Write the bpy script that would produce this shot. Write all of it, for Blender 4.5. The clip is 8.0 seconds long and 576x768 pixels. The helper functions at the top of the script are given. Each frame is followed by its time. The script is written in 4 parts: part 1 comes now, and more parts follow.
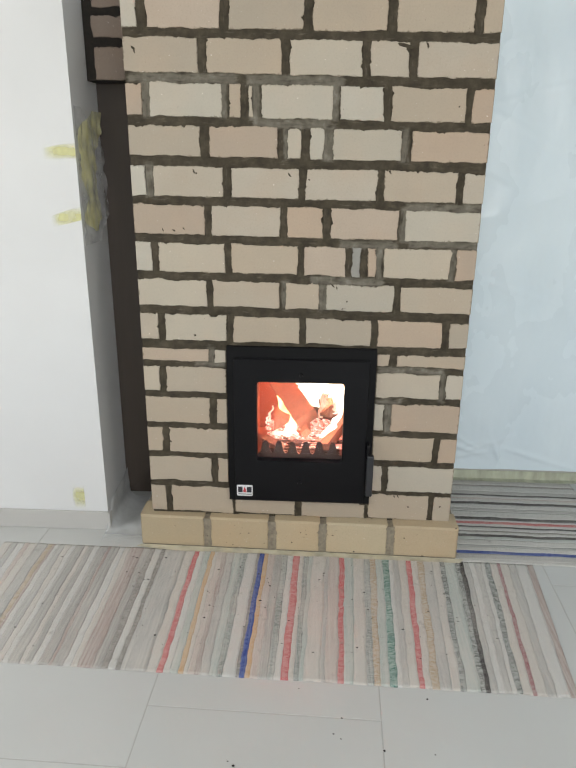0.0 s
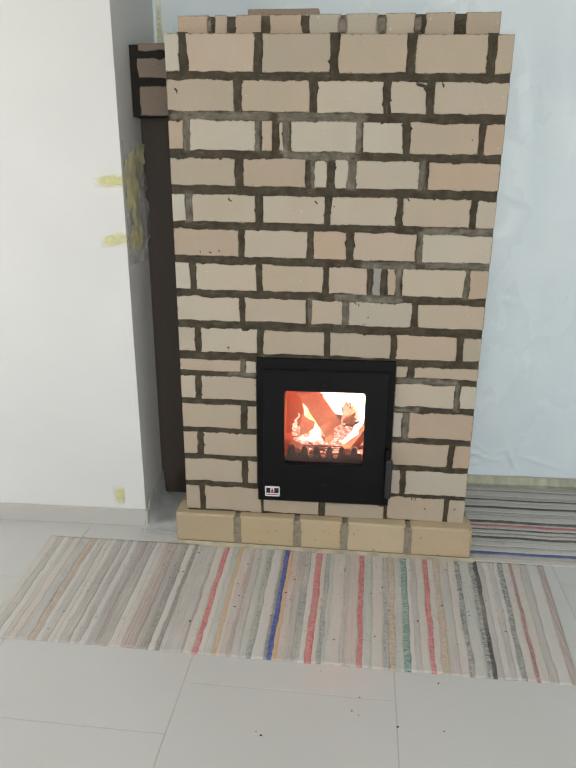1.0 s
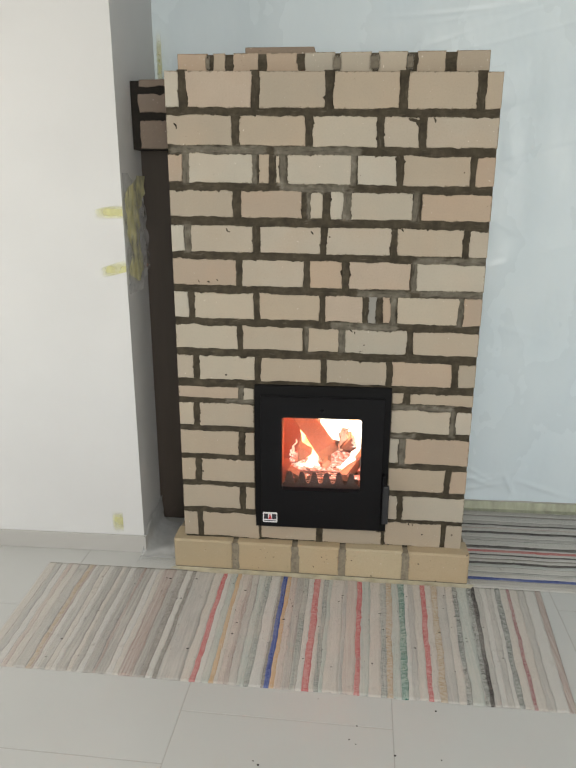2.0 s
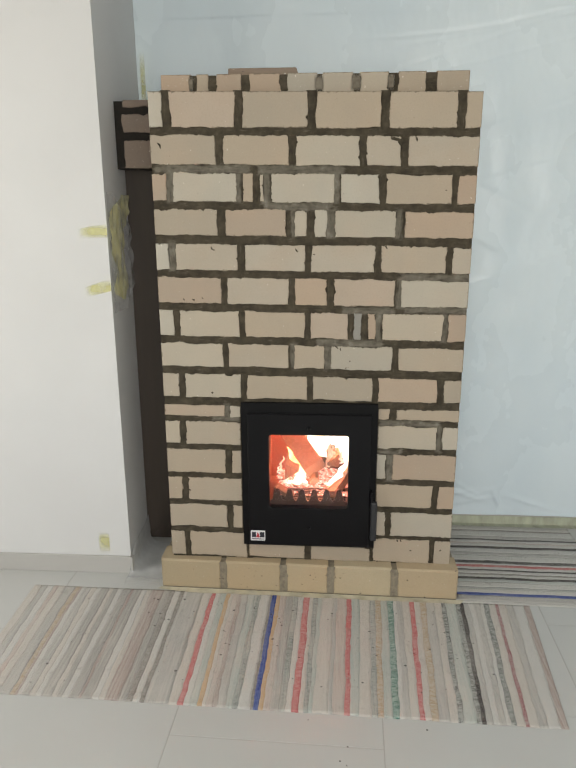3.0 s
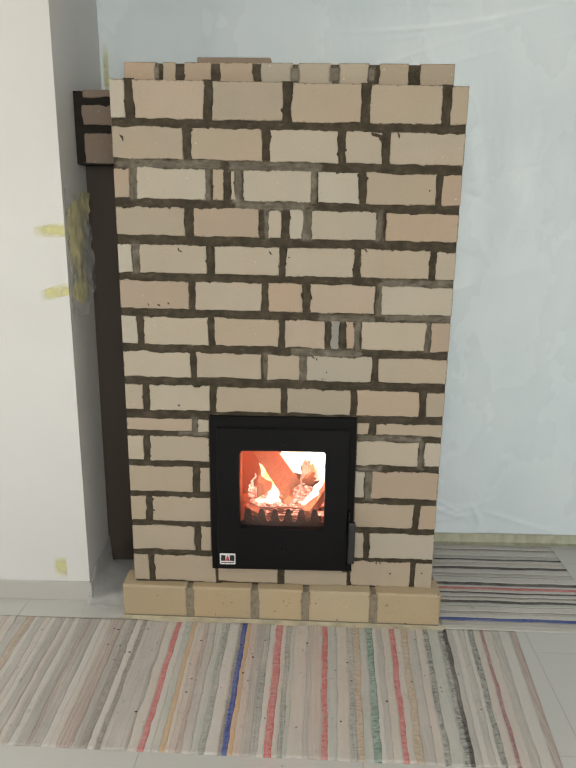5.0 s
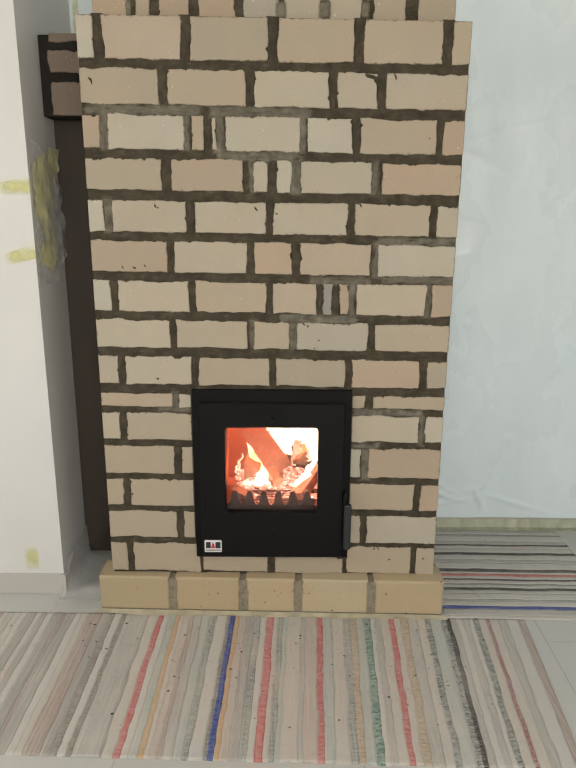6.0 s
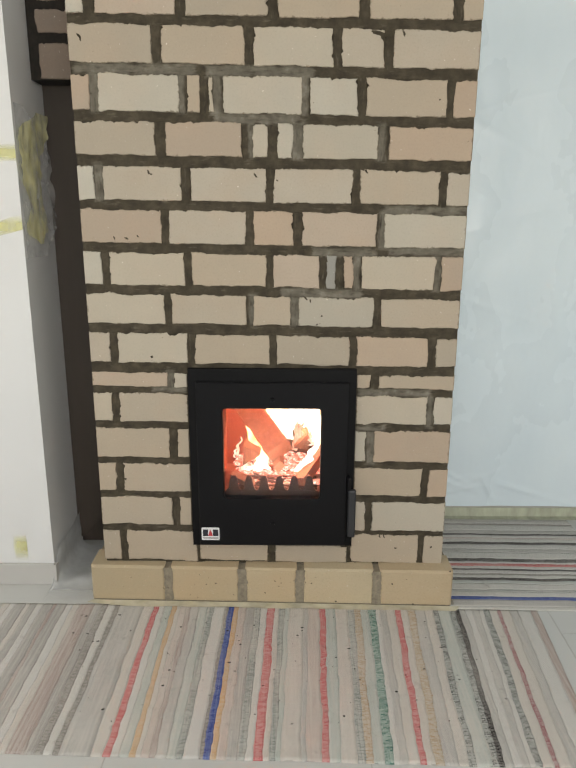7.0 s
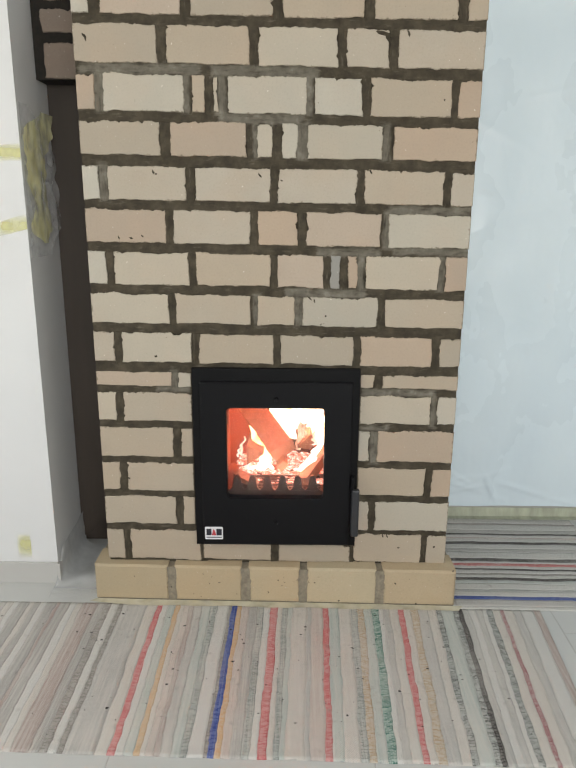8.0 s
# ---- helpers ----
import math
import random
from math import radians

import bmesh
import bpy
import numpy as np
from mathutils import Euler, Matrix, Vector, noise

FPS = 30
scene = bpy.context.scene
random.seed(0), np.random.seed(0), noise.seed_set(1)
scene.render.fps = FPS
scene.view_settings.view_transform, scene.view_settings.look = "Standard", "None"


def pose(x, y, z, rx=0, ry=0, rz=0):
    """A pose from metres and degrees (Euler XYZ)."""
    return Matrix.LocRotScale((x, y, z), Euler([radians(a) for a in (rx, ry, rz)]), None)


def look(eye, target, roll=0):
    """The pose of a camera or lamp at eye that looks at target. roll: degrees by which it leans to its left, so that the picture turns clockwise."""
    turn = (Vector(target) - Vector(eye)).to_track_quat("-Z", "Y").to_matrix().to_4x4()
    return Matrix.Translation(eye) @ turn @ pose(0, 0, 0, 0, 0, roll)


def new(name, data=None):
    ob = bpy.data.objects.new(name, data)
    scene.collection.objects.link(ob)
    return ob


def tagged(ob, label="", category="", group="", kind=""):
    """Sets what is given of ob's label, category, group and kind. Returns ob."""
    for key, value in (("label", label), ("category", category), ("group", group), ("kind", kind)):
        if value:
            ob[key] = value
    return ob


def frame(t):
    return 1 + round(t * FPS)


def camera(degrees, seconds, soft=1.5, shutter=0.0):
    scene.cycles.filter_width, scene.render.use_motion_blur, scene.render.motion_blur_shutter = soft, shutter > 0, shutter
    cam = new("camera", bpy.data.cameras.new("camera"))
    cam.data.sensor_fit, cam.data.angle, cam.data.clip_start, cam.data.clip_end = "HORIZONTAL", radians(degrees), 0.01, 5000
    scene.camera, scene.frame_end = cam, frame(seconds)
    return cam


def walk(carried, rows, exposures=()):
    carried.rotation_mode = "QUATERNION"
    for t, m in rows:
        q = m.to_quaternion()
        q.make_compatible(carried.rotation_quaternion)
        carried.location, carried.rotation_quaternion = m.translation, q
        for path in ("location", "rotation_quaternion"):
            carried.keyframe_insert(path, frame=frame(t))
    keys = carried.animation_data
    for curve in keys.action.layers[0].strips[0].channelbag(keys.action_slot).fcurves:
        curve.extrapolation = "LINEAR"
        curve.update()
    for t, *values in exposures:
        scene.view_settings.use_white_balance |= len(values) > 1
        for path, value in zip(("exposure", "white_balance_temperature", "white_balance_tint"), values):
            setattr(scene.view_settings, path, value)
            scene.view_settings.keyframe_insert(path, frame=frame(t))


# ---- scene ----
cam = camera(47.1, 8.0, soft=1.75)

PATH = [
    (0, (0.636, -2.304, 1.493), (0.555, -0.418, 0.835), 0.6),
    (0.5, (0.644, -2.448, 1.547), (0.532, -0.561, 0.894), 0.6),
    (1, (0.647, -2.495, 1.564), (0.487, -0.606, 0.928), 0.3),
    (1.5, (0.648, -2.512, 1.579), (0.482, -0.616, 0.964), 0.2),
    (1.7, (0.655, -2.517, 1.588), (0.489, -0.616, 0.991), 0.2),
    (2.8, (0.663, -2.518, 1.593), (0.53, -0.594, 1.062), -0.1),
    (3, (0.664, -2.514, 1.595), (0.539, -0.589, 1.069), -0.2),
    (3.5, (0.665, -2.497, 1.597), (0.551, -0.569, 1.077), -0.2),
    (4, (0.67, -2.466, 1.597), (0.567, -0.536, 1.084), -0.2),
    (4.5, (0.66, -2.417, 1.592), (0.588, -0.483, 1.089), 0.3),
    (4.7, (0.649, -2.39, 1.582), (0.591, -0.454, 1.083), 0.5),
    (5.8, (0.644, -2.207, 1.445), (0.643, -0.269, 0.951), 0.4),
    (6, (0.642, -2.175, 1.412), (0.64, -0.239, 0.913), 0.3),
    (6.5, (0.637, -2.104, 1.343), (0.636, -0.17, 0.836), 0.3),
    (7, (0.636, -2.077, 1.325), (0.636, -0.143, 0.817), 0.3),
    (7.5, (0.634, -2.075, 1.322), (0.634, -0.141, 0.813), 0.3),
    (8, (0.628, -2.079, 1.329), (0.624, -0.145, 0.817), 0.4),
]
EXPOSURES = [
    (0, 0.16, 6350, 10), (0.5, 0.12, 6420, 10), (1, 0.07, 6550, 10), (1.5, 0.01, 6700, 10), (3, 0.01, 6720, 10), (3.5, -0.01, 6770, 10), (4.5, -0.02, 6850, 10),
    (6, 0.02, 7120, 10), (6.5, 0.05, 6960, 10), (7, 0.10, 6760, 10), (7.5, 0.14, 6600, 10), (8, 0.19, 6500, 10),
]
walk(cam, [(t, look(eye, target, roll)) for t, eye, target, roll in PATH], EXPOSURES)

# ---- light, world, exposure ----
world = bpy.data.worlds.new("world")
scene.world = world
world.use_nodes = True
wn = world.node_tree.nodes
sky = wn.new("ShaderNodeTexSky")
sky.sky_type, sky.sun_disc = "NISHITA", False
sky.sun_elevation, sky.sun_rotation = radians(35), radians(200)
world.node_tree.links.new(sky.outputs["Color"], wn["Background"].inputs["Color"])
wn["Background"].inputs["Strength"].default_value = 0.1


def window_lamp(name, eye, target, width, height, watts, colour):
    data = bpy.data.lights.new(name, "AREA")
    data.shape, data.size, data.size_y, data.energy, data.color = "RECTANGLE", width, height, watts, colour
    ob = new(name, data)
    ob.matrix_world = look(eye, target)
    return ob


# daylight in the two window openings, and the fire's own light
window_lamp("window_light_south", (1.2, -4.12, 1.75), (1.2, 0.0, 0.9), 2.6, 1.4, 58, (0.985, 0.985, 0.97))
window_lamp("window_light_west", (-2.32, -1.45, 1.75), (0.0, -1.2, 0.9), 1.7, 1.4, 32, (1.0, 0.965, 0.90))
fire = bpy.data.lights.new("fire_light", "POINT")
fire.energy, fire.color, fire.shadow_soft_size = 24.0, (1.0, 0.275, 0.145), 0.0
new("fire_light", fire).location = (0.715, 0.24, 0.665)

low = bpy.data.lights.new("fire_light_low", "POINT")
low.energy, low.color, low.shadow_soft_size = 4.0, (1.0, 0.36, 0.24), 0.0
new("fire_light_low", low).location = (0.555, 0.035, 0.620)

glow = bpy.data.lights.new("ember_light", "POINT")
glow.energy, glow.color, glow.shadow_soft_size = 1.9, (1.0, 0.38, 0.26), 0.0
new("ember_light", glow).location = (0.575, 0.040, 0.480)

# ---- materials ----
def material(name, colour, rough=0.6, metal=0.0, specular=0.5):
    m = bpy.data.materials.new(name)
    m.use_nodes = True
    b = m.node_tree.nodes["Principled BSDF"]
    b.inputs["Base Color"].default_value = (*colour, 1)
    b.inputs["Roughness"].default_value = rough
    b.inputs["Metallic"].default_value = metal
    b.inputs["Specular IOR Level"].default_value = specular
    return m, m.node_tree.nodes, m.node_tree.links, b


def coords(nodes, links, scale=(1, 1, 1)):
    tc, mp = nodes.new("ShaderNodeTexCoord"), nodes.new("ShaderNodeMapping")
    mp.inputs["Scale"].default_value = scale
    links.new(tc.outputs["Object"], mp.inputs["Vector"])
    return mp.outputs["Vector"]


def noise_tex(nodes, links, vector, scale, detail=4.0, rough=0.55):
    n = nodes.new("ShaderNodeTexNoise")
    n.inputs["Scale"].default_value, n.inputs["Detail"].default_value, n.inputs["Roughness"].default_value = scale, detail, rough
    links.new(vector, n.inputs["Vector"])
    return n.outputs["Fac"]


def ramp(nodes, links, fac, stops):
    r = nodes.new("ShaderNodeValToRGB")
    while len(r.color_ramp.elements) < len(stops):
        r.color_ramp.elements.new(0.5)
    for e, (p, c) in zip(r.color_ramp.elements, stops):
        e.position, e.color = p, (*c, 1) if len(c) == 3 else c
    links.new(fac, r.inputs["Fac"])
    return r.outputs["Color"]


def mix(nodes, links, fac, a, b, blend="MIX"):
    n = nodes.new("ShaderNodeMix")
    n.data_type, n.blend_type = "RGBA", blend
    for value, socket in ((fac, n.inputs[0]), (a, n.inputs[6]), (b, n.inputs[7])):
        if isinstance(value, (int, float)):
            socket.default_value = value
        elif isinstance(value, tuple):
            socket.default_value = (*value, 1)
        else:
            links.new(value, socket)
    return n.outputs[2]


def bump(nodes, links, b, height, strength, distance):
    n = nodes.new("ShaderNodeBump")
    n.inputs["Strength"].default_value, n.inputs["Distance"].default_value = strength, distance
    links.new(height, n.inputs["Height"])
    links.new(n.outputs["Normal"], b.inputs["Normal"])


def tint(c, k):
    return tuple(min(1.0, x * k) for x in c)


def brick_material(name, colour, rough=0.7, pitted=0.225, rubbed=0.27, salted=0.75):
    """Fired brick: mottled tone, pores, and a tone of its own for each piece."""
    m, n, l, b = material(name, colour, rough)
    v = coords(n, l)
    info = n.new("ShaderNodeObjectInfo")
    per = ramp(n, l, info.outputs["Random"], [(0.0, tint(colour, 0.88)), (0.35, (colour[0] * 1.02, colour[1] * 0.97, colour[2] * 0.92)), (0.65, colour), (1.0, (colour[0] * 1.06, colour[1] * 1.09, colour[2] * 1.13))])
    cloud = noise_tex(n, l, v, 9, 5)
    c = mix(n, l, ramp(n, l, cloud, [(0.35, (0, 0, 0)), (0.7, (0.3, 0.3, 0.3))]), per, tint(colour, 0.82))
    blush = noise_tex(n, l, v, 5, 3)
    c = mix(n, l, ramp(n, l, blush, [(0.46, (0, 0, 0)), (0.66, (0.35, 0.35, 0.35))]), c, (colour[0] * 1.04, colour[1] * 0.93, colour[2] * 0.86))
    grain = noise_tex(n, l, v, 160, 4, 0.7)
    c = mix(n, l, ramp(n, l, grain, [(0.3, (0.25, 0.25, 0.25)), (0.5, (0, 0, 0))]), c, tint(colour, 0.6))
    pores = noise_tex(n, l, v, 170, 2)
    c = mix(n, l, ramp(n, l, pores, [(0.71, (0, 0, 0)), (0.74, (0.4, 0.4, 0.4))]), c, (0.8, 0.76, 0.68))
    salt = noise_tex(n, l, v, 105, 1)
    c = mix(n, l, ramp(n, l, salt, [(0.755, (0, 0, 0)), (0.785, (salted, salted, salted))]), c, (0.86, 0.82, 0.74))
    pits = noise_tex(n, l, coords(n, l, (1, 1, 1.3)), 32, 2)
    c = mix(n, l, ramp(n, l, pits, [(pitted, (0.9, 0.9, 0.9)), (pitted + 0.02, (0, 0, 0))]), c, (0.05, 0.04, 0.03))
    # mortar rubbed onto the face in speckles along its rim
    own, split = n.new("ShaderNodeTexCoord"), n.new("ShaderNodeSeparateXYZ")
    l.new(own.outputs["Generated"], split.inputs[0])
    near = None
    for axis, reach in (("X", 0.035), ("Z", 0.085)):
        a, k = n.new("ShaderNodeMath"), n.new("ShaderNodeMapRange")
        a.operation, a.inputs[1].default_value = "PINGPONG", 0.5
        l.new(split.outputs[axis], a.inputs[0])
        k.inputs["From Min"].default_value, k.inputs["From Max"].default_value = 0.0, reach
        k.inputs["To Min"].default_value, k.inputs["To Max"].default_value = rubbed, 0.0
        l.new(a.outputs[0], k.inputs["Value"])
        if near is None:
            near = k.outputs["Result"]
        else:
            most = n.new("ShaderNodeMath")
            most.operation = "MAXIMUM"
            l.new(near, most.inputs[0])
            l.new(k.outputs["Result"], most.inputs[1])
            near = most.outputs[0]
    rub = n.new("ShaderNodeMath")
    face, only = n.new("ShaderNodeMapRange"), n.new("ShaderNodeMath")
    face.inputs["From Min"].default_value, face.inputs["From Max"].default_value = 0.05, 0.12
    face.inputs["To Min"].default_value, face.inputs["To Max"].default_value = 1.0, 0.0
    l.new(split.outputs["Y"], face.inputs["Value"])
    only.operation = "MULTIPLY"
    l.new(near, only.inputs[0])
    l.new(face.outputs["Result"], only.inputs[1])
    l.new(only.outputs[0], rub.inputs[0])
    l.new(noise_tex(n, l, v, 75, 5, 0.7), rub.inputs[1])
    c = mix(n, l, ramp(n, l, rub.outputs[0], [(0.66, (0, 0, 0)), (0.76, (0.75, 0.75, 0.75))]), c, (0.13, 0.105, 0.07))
    l.new(c, b.inputs["Base Color"])
    bump(n, l, b, grain, 0.25, 0.002)
    return m


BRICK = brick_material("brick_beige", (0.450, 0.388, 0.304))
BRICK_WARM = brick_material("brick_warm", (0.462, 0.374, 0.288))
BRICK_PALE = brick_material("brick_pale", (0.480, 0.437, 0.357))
# the stove's brick darkened, to put the recessed stub's shade into its colour
BRICK_SHADED = brick_material("brick_shaded", (0.255, 0.20, 0.16))
BRICK_SLAB = brick_material("brick_brown_slab", (0.30, 0.235, 0.18))
BRICK_GREY = brick_material("brick_grey", (0.33, 0.32, 0.29))
BRICK_TAN = brick_material("brick_tan", (0.47, 0.365, 0.232), 0.7, 0.262, 0.0, 0.0)
BRICK_YELLOW = brick_material("brick_yellow", (0.50, 0.408, 0.268), 0.7, 0.262, 0.0, 0.0)

MORTAR, n, l, b = material("dark_mortar", (0.05, 0.042, 0.03), 0.85)
v = coords(n, l)
smear = noise_tex(n, l, coords(n, l, (1, 1, 2.2)), 9, 6, 0.65)
fine = noise_tex(n, l, v, 90, 5, 0.7)
c = ramp(n, l, fine, [(0.3, (0.025, 0.0193, 0.0102)), (0.7, (0.070, 0.0555, 0.0325))])
c = mix(n, l, ramp(n, l, smear, [(0.50, (0, 0, 0)), (0.74, (0.6, 0.6, 0.6))]), c, (0.15, 0.127, 0.088))
l.new(c, b.inputs["Base Color"])
bump(n, l, b, fine, 0.5, 0.003)

# near-black mortar for the body of the flue stub
BLACK_MORTAR, n, l, b = material("black_mortar", (0.016, 0.013, 0.010), 0.9)
stub_grain = noise_tex(n, l, coords(n, l), 60, 4, 0.7)
l.new(ramp(n, l, stub_grain, [(0.3, (0.010, 0.009, 0.007)), (0.7, (0.026, 0.020, 0.015))]), b.inputs["Base Color"])
bump(n, l, b, stub_grain, 0.4, 0.003)

MORTAR_WIPED, n, l, b = material("wiped_mortar", (0.22, 0.2, 0.165), 0.85)
v = coords(n, l)
fine = noise_tex(n, l, v, 26, 5, 0.7)
l.new(ramp(n, l, fine, [(0.32, (0.165, 0.143, 0.106)), (0.5, (0.205, 0.18, 0.138)), (0.68, (0.27, 0.24, 0.19))]), b.inputs["Base Color"])
# the wiped mortar thins out towards the rim of each smear and in streaks
own = n.new("ShaderNodeTexCoord")
split = n.new("ShaderNodeSeparateXYZ")
l.new(own.outputs["Generated"], split.inputs[0])
rim = None
for axis in ("X", "Z"):
    a = n.new("ShaderNodeMath")
    a.operation, a.inputs[1].default_value = "PINGPONG", 0.5
    l.new(split.outputs[axis], a.inputs[0])
    k = n.new("ShaderNodeMapRange")
    k.interpolation_type = "SMOOTHSTEP"
    k.inputs["From Min"].default_value, k.inputs["From Max"].default_value = 0.0, 0.3
    l.new(a.outputs[0], k.inputs["Value"])
    if rim is None:
        rim = k.outputs["Result"]
    else:
        times = n.new("ShaderNodeMath")
        times.operation = "MULTIPLY"
        l.new(rim, times.inputs[0])
        l.new(k.outputs["Result"], times.inputs[1])
        rim = times.outputs[0]
streak = ramp(n, l, noise_tex(n, l, v, 38, 4, 0.65), [(0.25, (0.55, 0.55, 0.55)), (0.6, (0.95, 0.95, 0.95))])
times = n.new("ShaderNodeMath")
times.operation = "MULTIPLY"
l.new(rim, times.inputs[0])
l.new(streak, times.inputs[1])
l.new(times.outputs[0], b.inputs["Alpha"])
bump(n, l, b, fine, 0.3, 0.002)



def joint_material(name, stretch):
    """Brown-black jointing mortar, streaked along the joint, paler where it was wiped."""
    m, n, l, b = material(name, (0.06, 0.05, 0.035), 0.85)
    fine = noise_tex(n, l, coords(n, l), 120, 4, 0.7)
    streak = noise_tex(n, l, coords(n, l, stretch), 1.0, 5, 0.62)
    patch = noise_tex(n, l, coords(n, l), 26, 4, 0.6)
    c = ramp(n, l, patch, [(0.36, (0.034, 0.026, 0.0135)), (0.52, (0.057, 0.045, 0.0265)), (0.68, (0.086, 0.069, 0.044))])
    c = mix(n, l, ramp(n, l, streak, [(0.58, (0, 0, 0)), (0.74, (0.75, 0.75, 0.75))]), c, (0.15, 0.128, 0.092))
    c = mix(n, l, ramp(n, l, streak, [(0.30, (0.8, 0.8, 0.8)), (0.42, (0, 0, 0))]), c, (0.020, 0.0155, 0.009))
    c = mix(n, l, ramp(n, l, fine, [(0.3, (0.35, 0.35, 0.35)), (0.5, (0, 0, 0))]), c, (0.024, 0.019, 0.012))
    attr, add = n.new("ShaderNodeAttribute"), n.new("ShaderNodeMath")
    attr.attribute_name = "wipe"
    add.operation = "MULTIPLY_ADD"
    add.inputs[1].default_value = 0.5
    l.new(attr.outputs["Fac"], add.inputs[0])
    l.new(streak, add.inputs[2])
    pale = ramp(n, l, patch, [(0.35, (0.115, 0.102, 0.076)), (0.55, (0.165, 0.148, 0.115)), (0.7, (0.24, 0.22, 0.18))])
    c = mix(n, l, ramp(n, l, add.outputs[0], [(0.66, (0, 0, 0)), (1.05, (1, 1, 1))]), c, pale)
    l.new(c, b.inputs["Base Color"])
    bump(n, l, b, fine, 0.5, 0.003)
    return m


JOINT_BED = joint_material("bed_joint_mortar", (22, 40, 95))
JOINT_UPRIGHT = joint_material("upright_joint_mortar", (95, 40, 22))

MORTAR_LIGHT, n, l, b = material("grey_mortar", (0.24, 0.21, 0.155), 0.85)
v = coords(n, l)
fine = noise_tex(n, l, v, 60, 5, 0.7)
l.new(ramp(n, l, fine, [(0.3, (0.18, 0.155, 0.115)), (0.7, (0.33, 0.285, 0.21))]), b.inputs["Base Color"])
bump(n, l, b, fine, 0.5, 0.003)


def plaster(name, colour, rough=0.75, scale=70):
    m, n, l, b = material(name, colour, rough, 0, 0.3)
    v = coords(n, l)
    cloud, grain = noise_tex(n, l, v, 2.2, 4), noise_tex(n, l, v, scale, 4, 0.6)
    l.new(ramp(n, l, cloud, [(0.3, tint(colour, 0.95)), (0.7, colour)]), b.inputs["Base Color"])
    bump(n, l, b, grain, 0.12, 0.002)
    return m


WALL = plaster("white_paint", (0.73, 0.735, 0.73))
SKIRT = plaster("skirting_tile", (0.52, 0.51, 0.485), 0.35)
GREY_WALL = plaster("grey_plaster", (0.55, 0.56, 0.55))
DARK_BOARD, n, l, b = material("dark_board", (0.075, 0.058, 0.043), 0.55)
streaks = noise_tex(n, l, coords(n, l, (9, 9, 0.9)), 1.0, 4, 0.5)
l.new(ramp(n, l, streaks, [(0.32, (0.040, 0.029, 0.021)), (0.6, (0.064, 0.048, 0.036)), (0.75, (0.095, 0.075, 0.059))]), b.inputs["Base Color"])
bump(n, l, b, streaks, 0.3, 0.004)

TILE, n, l, b = material("pale_floor_tile", (0.62, 0.60, 0.565), 0.28)
v = coords(n, l)
info = n.new("ShaderNodeObjectInfo")
cloud = noise_tex(n, l, v, 3.2, 6)
c = ramp(n, l, cloud, [(0.3, (0.53, 0.536, 0.515)), (0.7, (0.55, 0.557, 0.538))])
c = mix(n, l, ramp(n, l, info.outputs["Random"], [(0, (0, 0, 0)), (1, (0.35, 0.35, 0.35))]), c, (0.51, 0.512, 0.49))
dust = noise_tex(n, l, v, 55, 3, 0.7)
c = mix(n, l, ramp(n, l, dust, [(0.70, (0, 0, 0)), (0.78, (0.05, 0.05, 0.05))]), c, (0.4, 0.38, 0.35))
l.new(c, b.inputs["Base Color"])
rr = noise_tex(n, l, v, 8, 4)
l.new(ramp(n, l, rr, [(0.3, (0.29, 0.29, 0.29)), (0.7, (0.34, 0.34, 0.34))]), b.inputs["Roughness"])
bump(n, l, b, rr, 0.02, 0.002)
GROUT = plaster("grey_grout", (0.47, 0.46, 0.435), 0.9)

FILM, n, l, b = material("white_plastic_film", (0.80, 0.88, 0.91), 0.24)
v = coords(n, l, (1, 1, 0.6))
crease = noise_tex(n, l, v, 5, 2.5, 0.5)
pleat = noise_tex(n, l, coords(n, l, (1.2, 1, 0.7)), 10, 2, 0.5)
l.new(ramp(n, l, noise_tex(n, l, v, 1.6, 3), [(0.3, (0.75, 0.872, 0.94)), (0.7, (0.85, 0.95, 0.99))]), b.inputs["Base Color"])
l.new(ramp(n, l, noise_tex(n, l, v, 3.5, 4), [(0.35, (0.22, 0.22, 0.22)), (0.65, (0.32, 0.32, 0.32))]), b.inputs["Roughness"])
both = n.new("ShaderNodeMath")
both.operation = "MULTIPLY_ADD"
both.inputs[1].default_value = 0.35
l.new(pleat, both.inputs[0])
l.new(crease, both.inputs[2])
bump(n, l, b, both.outputs[0], 0.42, 0.02)

FLAP, n, l, b = material("dusty_film", (0.88, 0.89, 0.89), 0.3)
l.new(ramp(n, l, noise_tex(n, l, coords(n, l), 9, 4), [(0.35, (0.1, 0.1, 0.1)), (0.65, (0.6, 0.6, 0.6))]), b.inputs["Alpha"])

DRAPE, n, l, b = material("dusty_floor_film", (0.78, 0.80, 0.80), 0.32)
own, split = n.new("ShaderNodeTexCoord"), n.new("ShaderNodeSeparateXYZ")
l.new(own.outputs["Generated"], split.inputs[0])
thin = n.new("ShaderNodeMapRange")
thin.interpolation_type = "SMOOTHSTEP"
thin.inputs["From Min"].default_value, thin.inputs["From Max"].default_value = 0.0, 0.42
l.new(split.outputs["Y"], thin.inputs["Value"])
veil, both = noise_tex(n, l, coords(n, l), 9, 3), n.new("ShaderNodeMath")
both.operation = "MULTIPLY"
l.new(ramp(n, l, veil, [(0.3, (0.5, 0.5, 0.5)), (0.7, (0.8, 0.8, 0.8))]), both.inputs[0])
l.new(thin.outputs["Result"], both.inputs[1])
l.new(both.outputs[0], b.inputs["Alpha"])

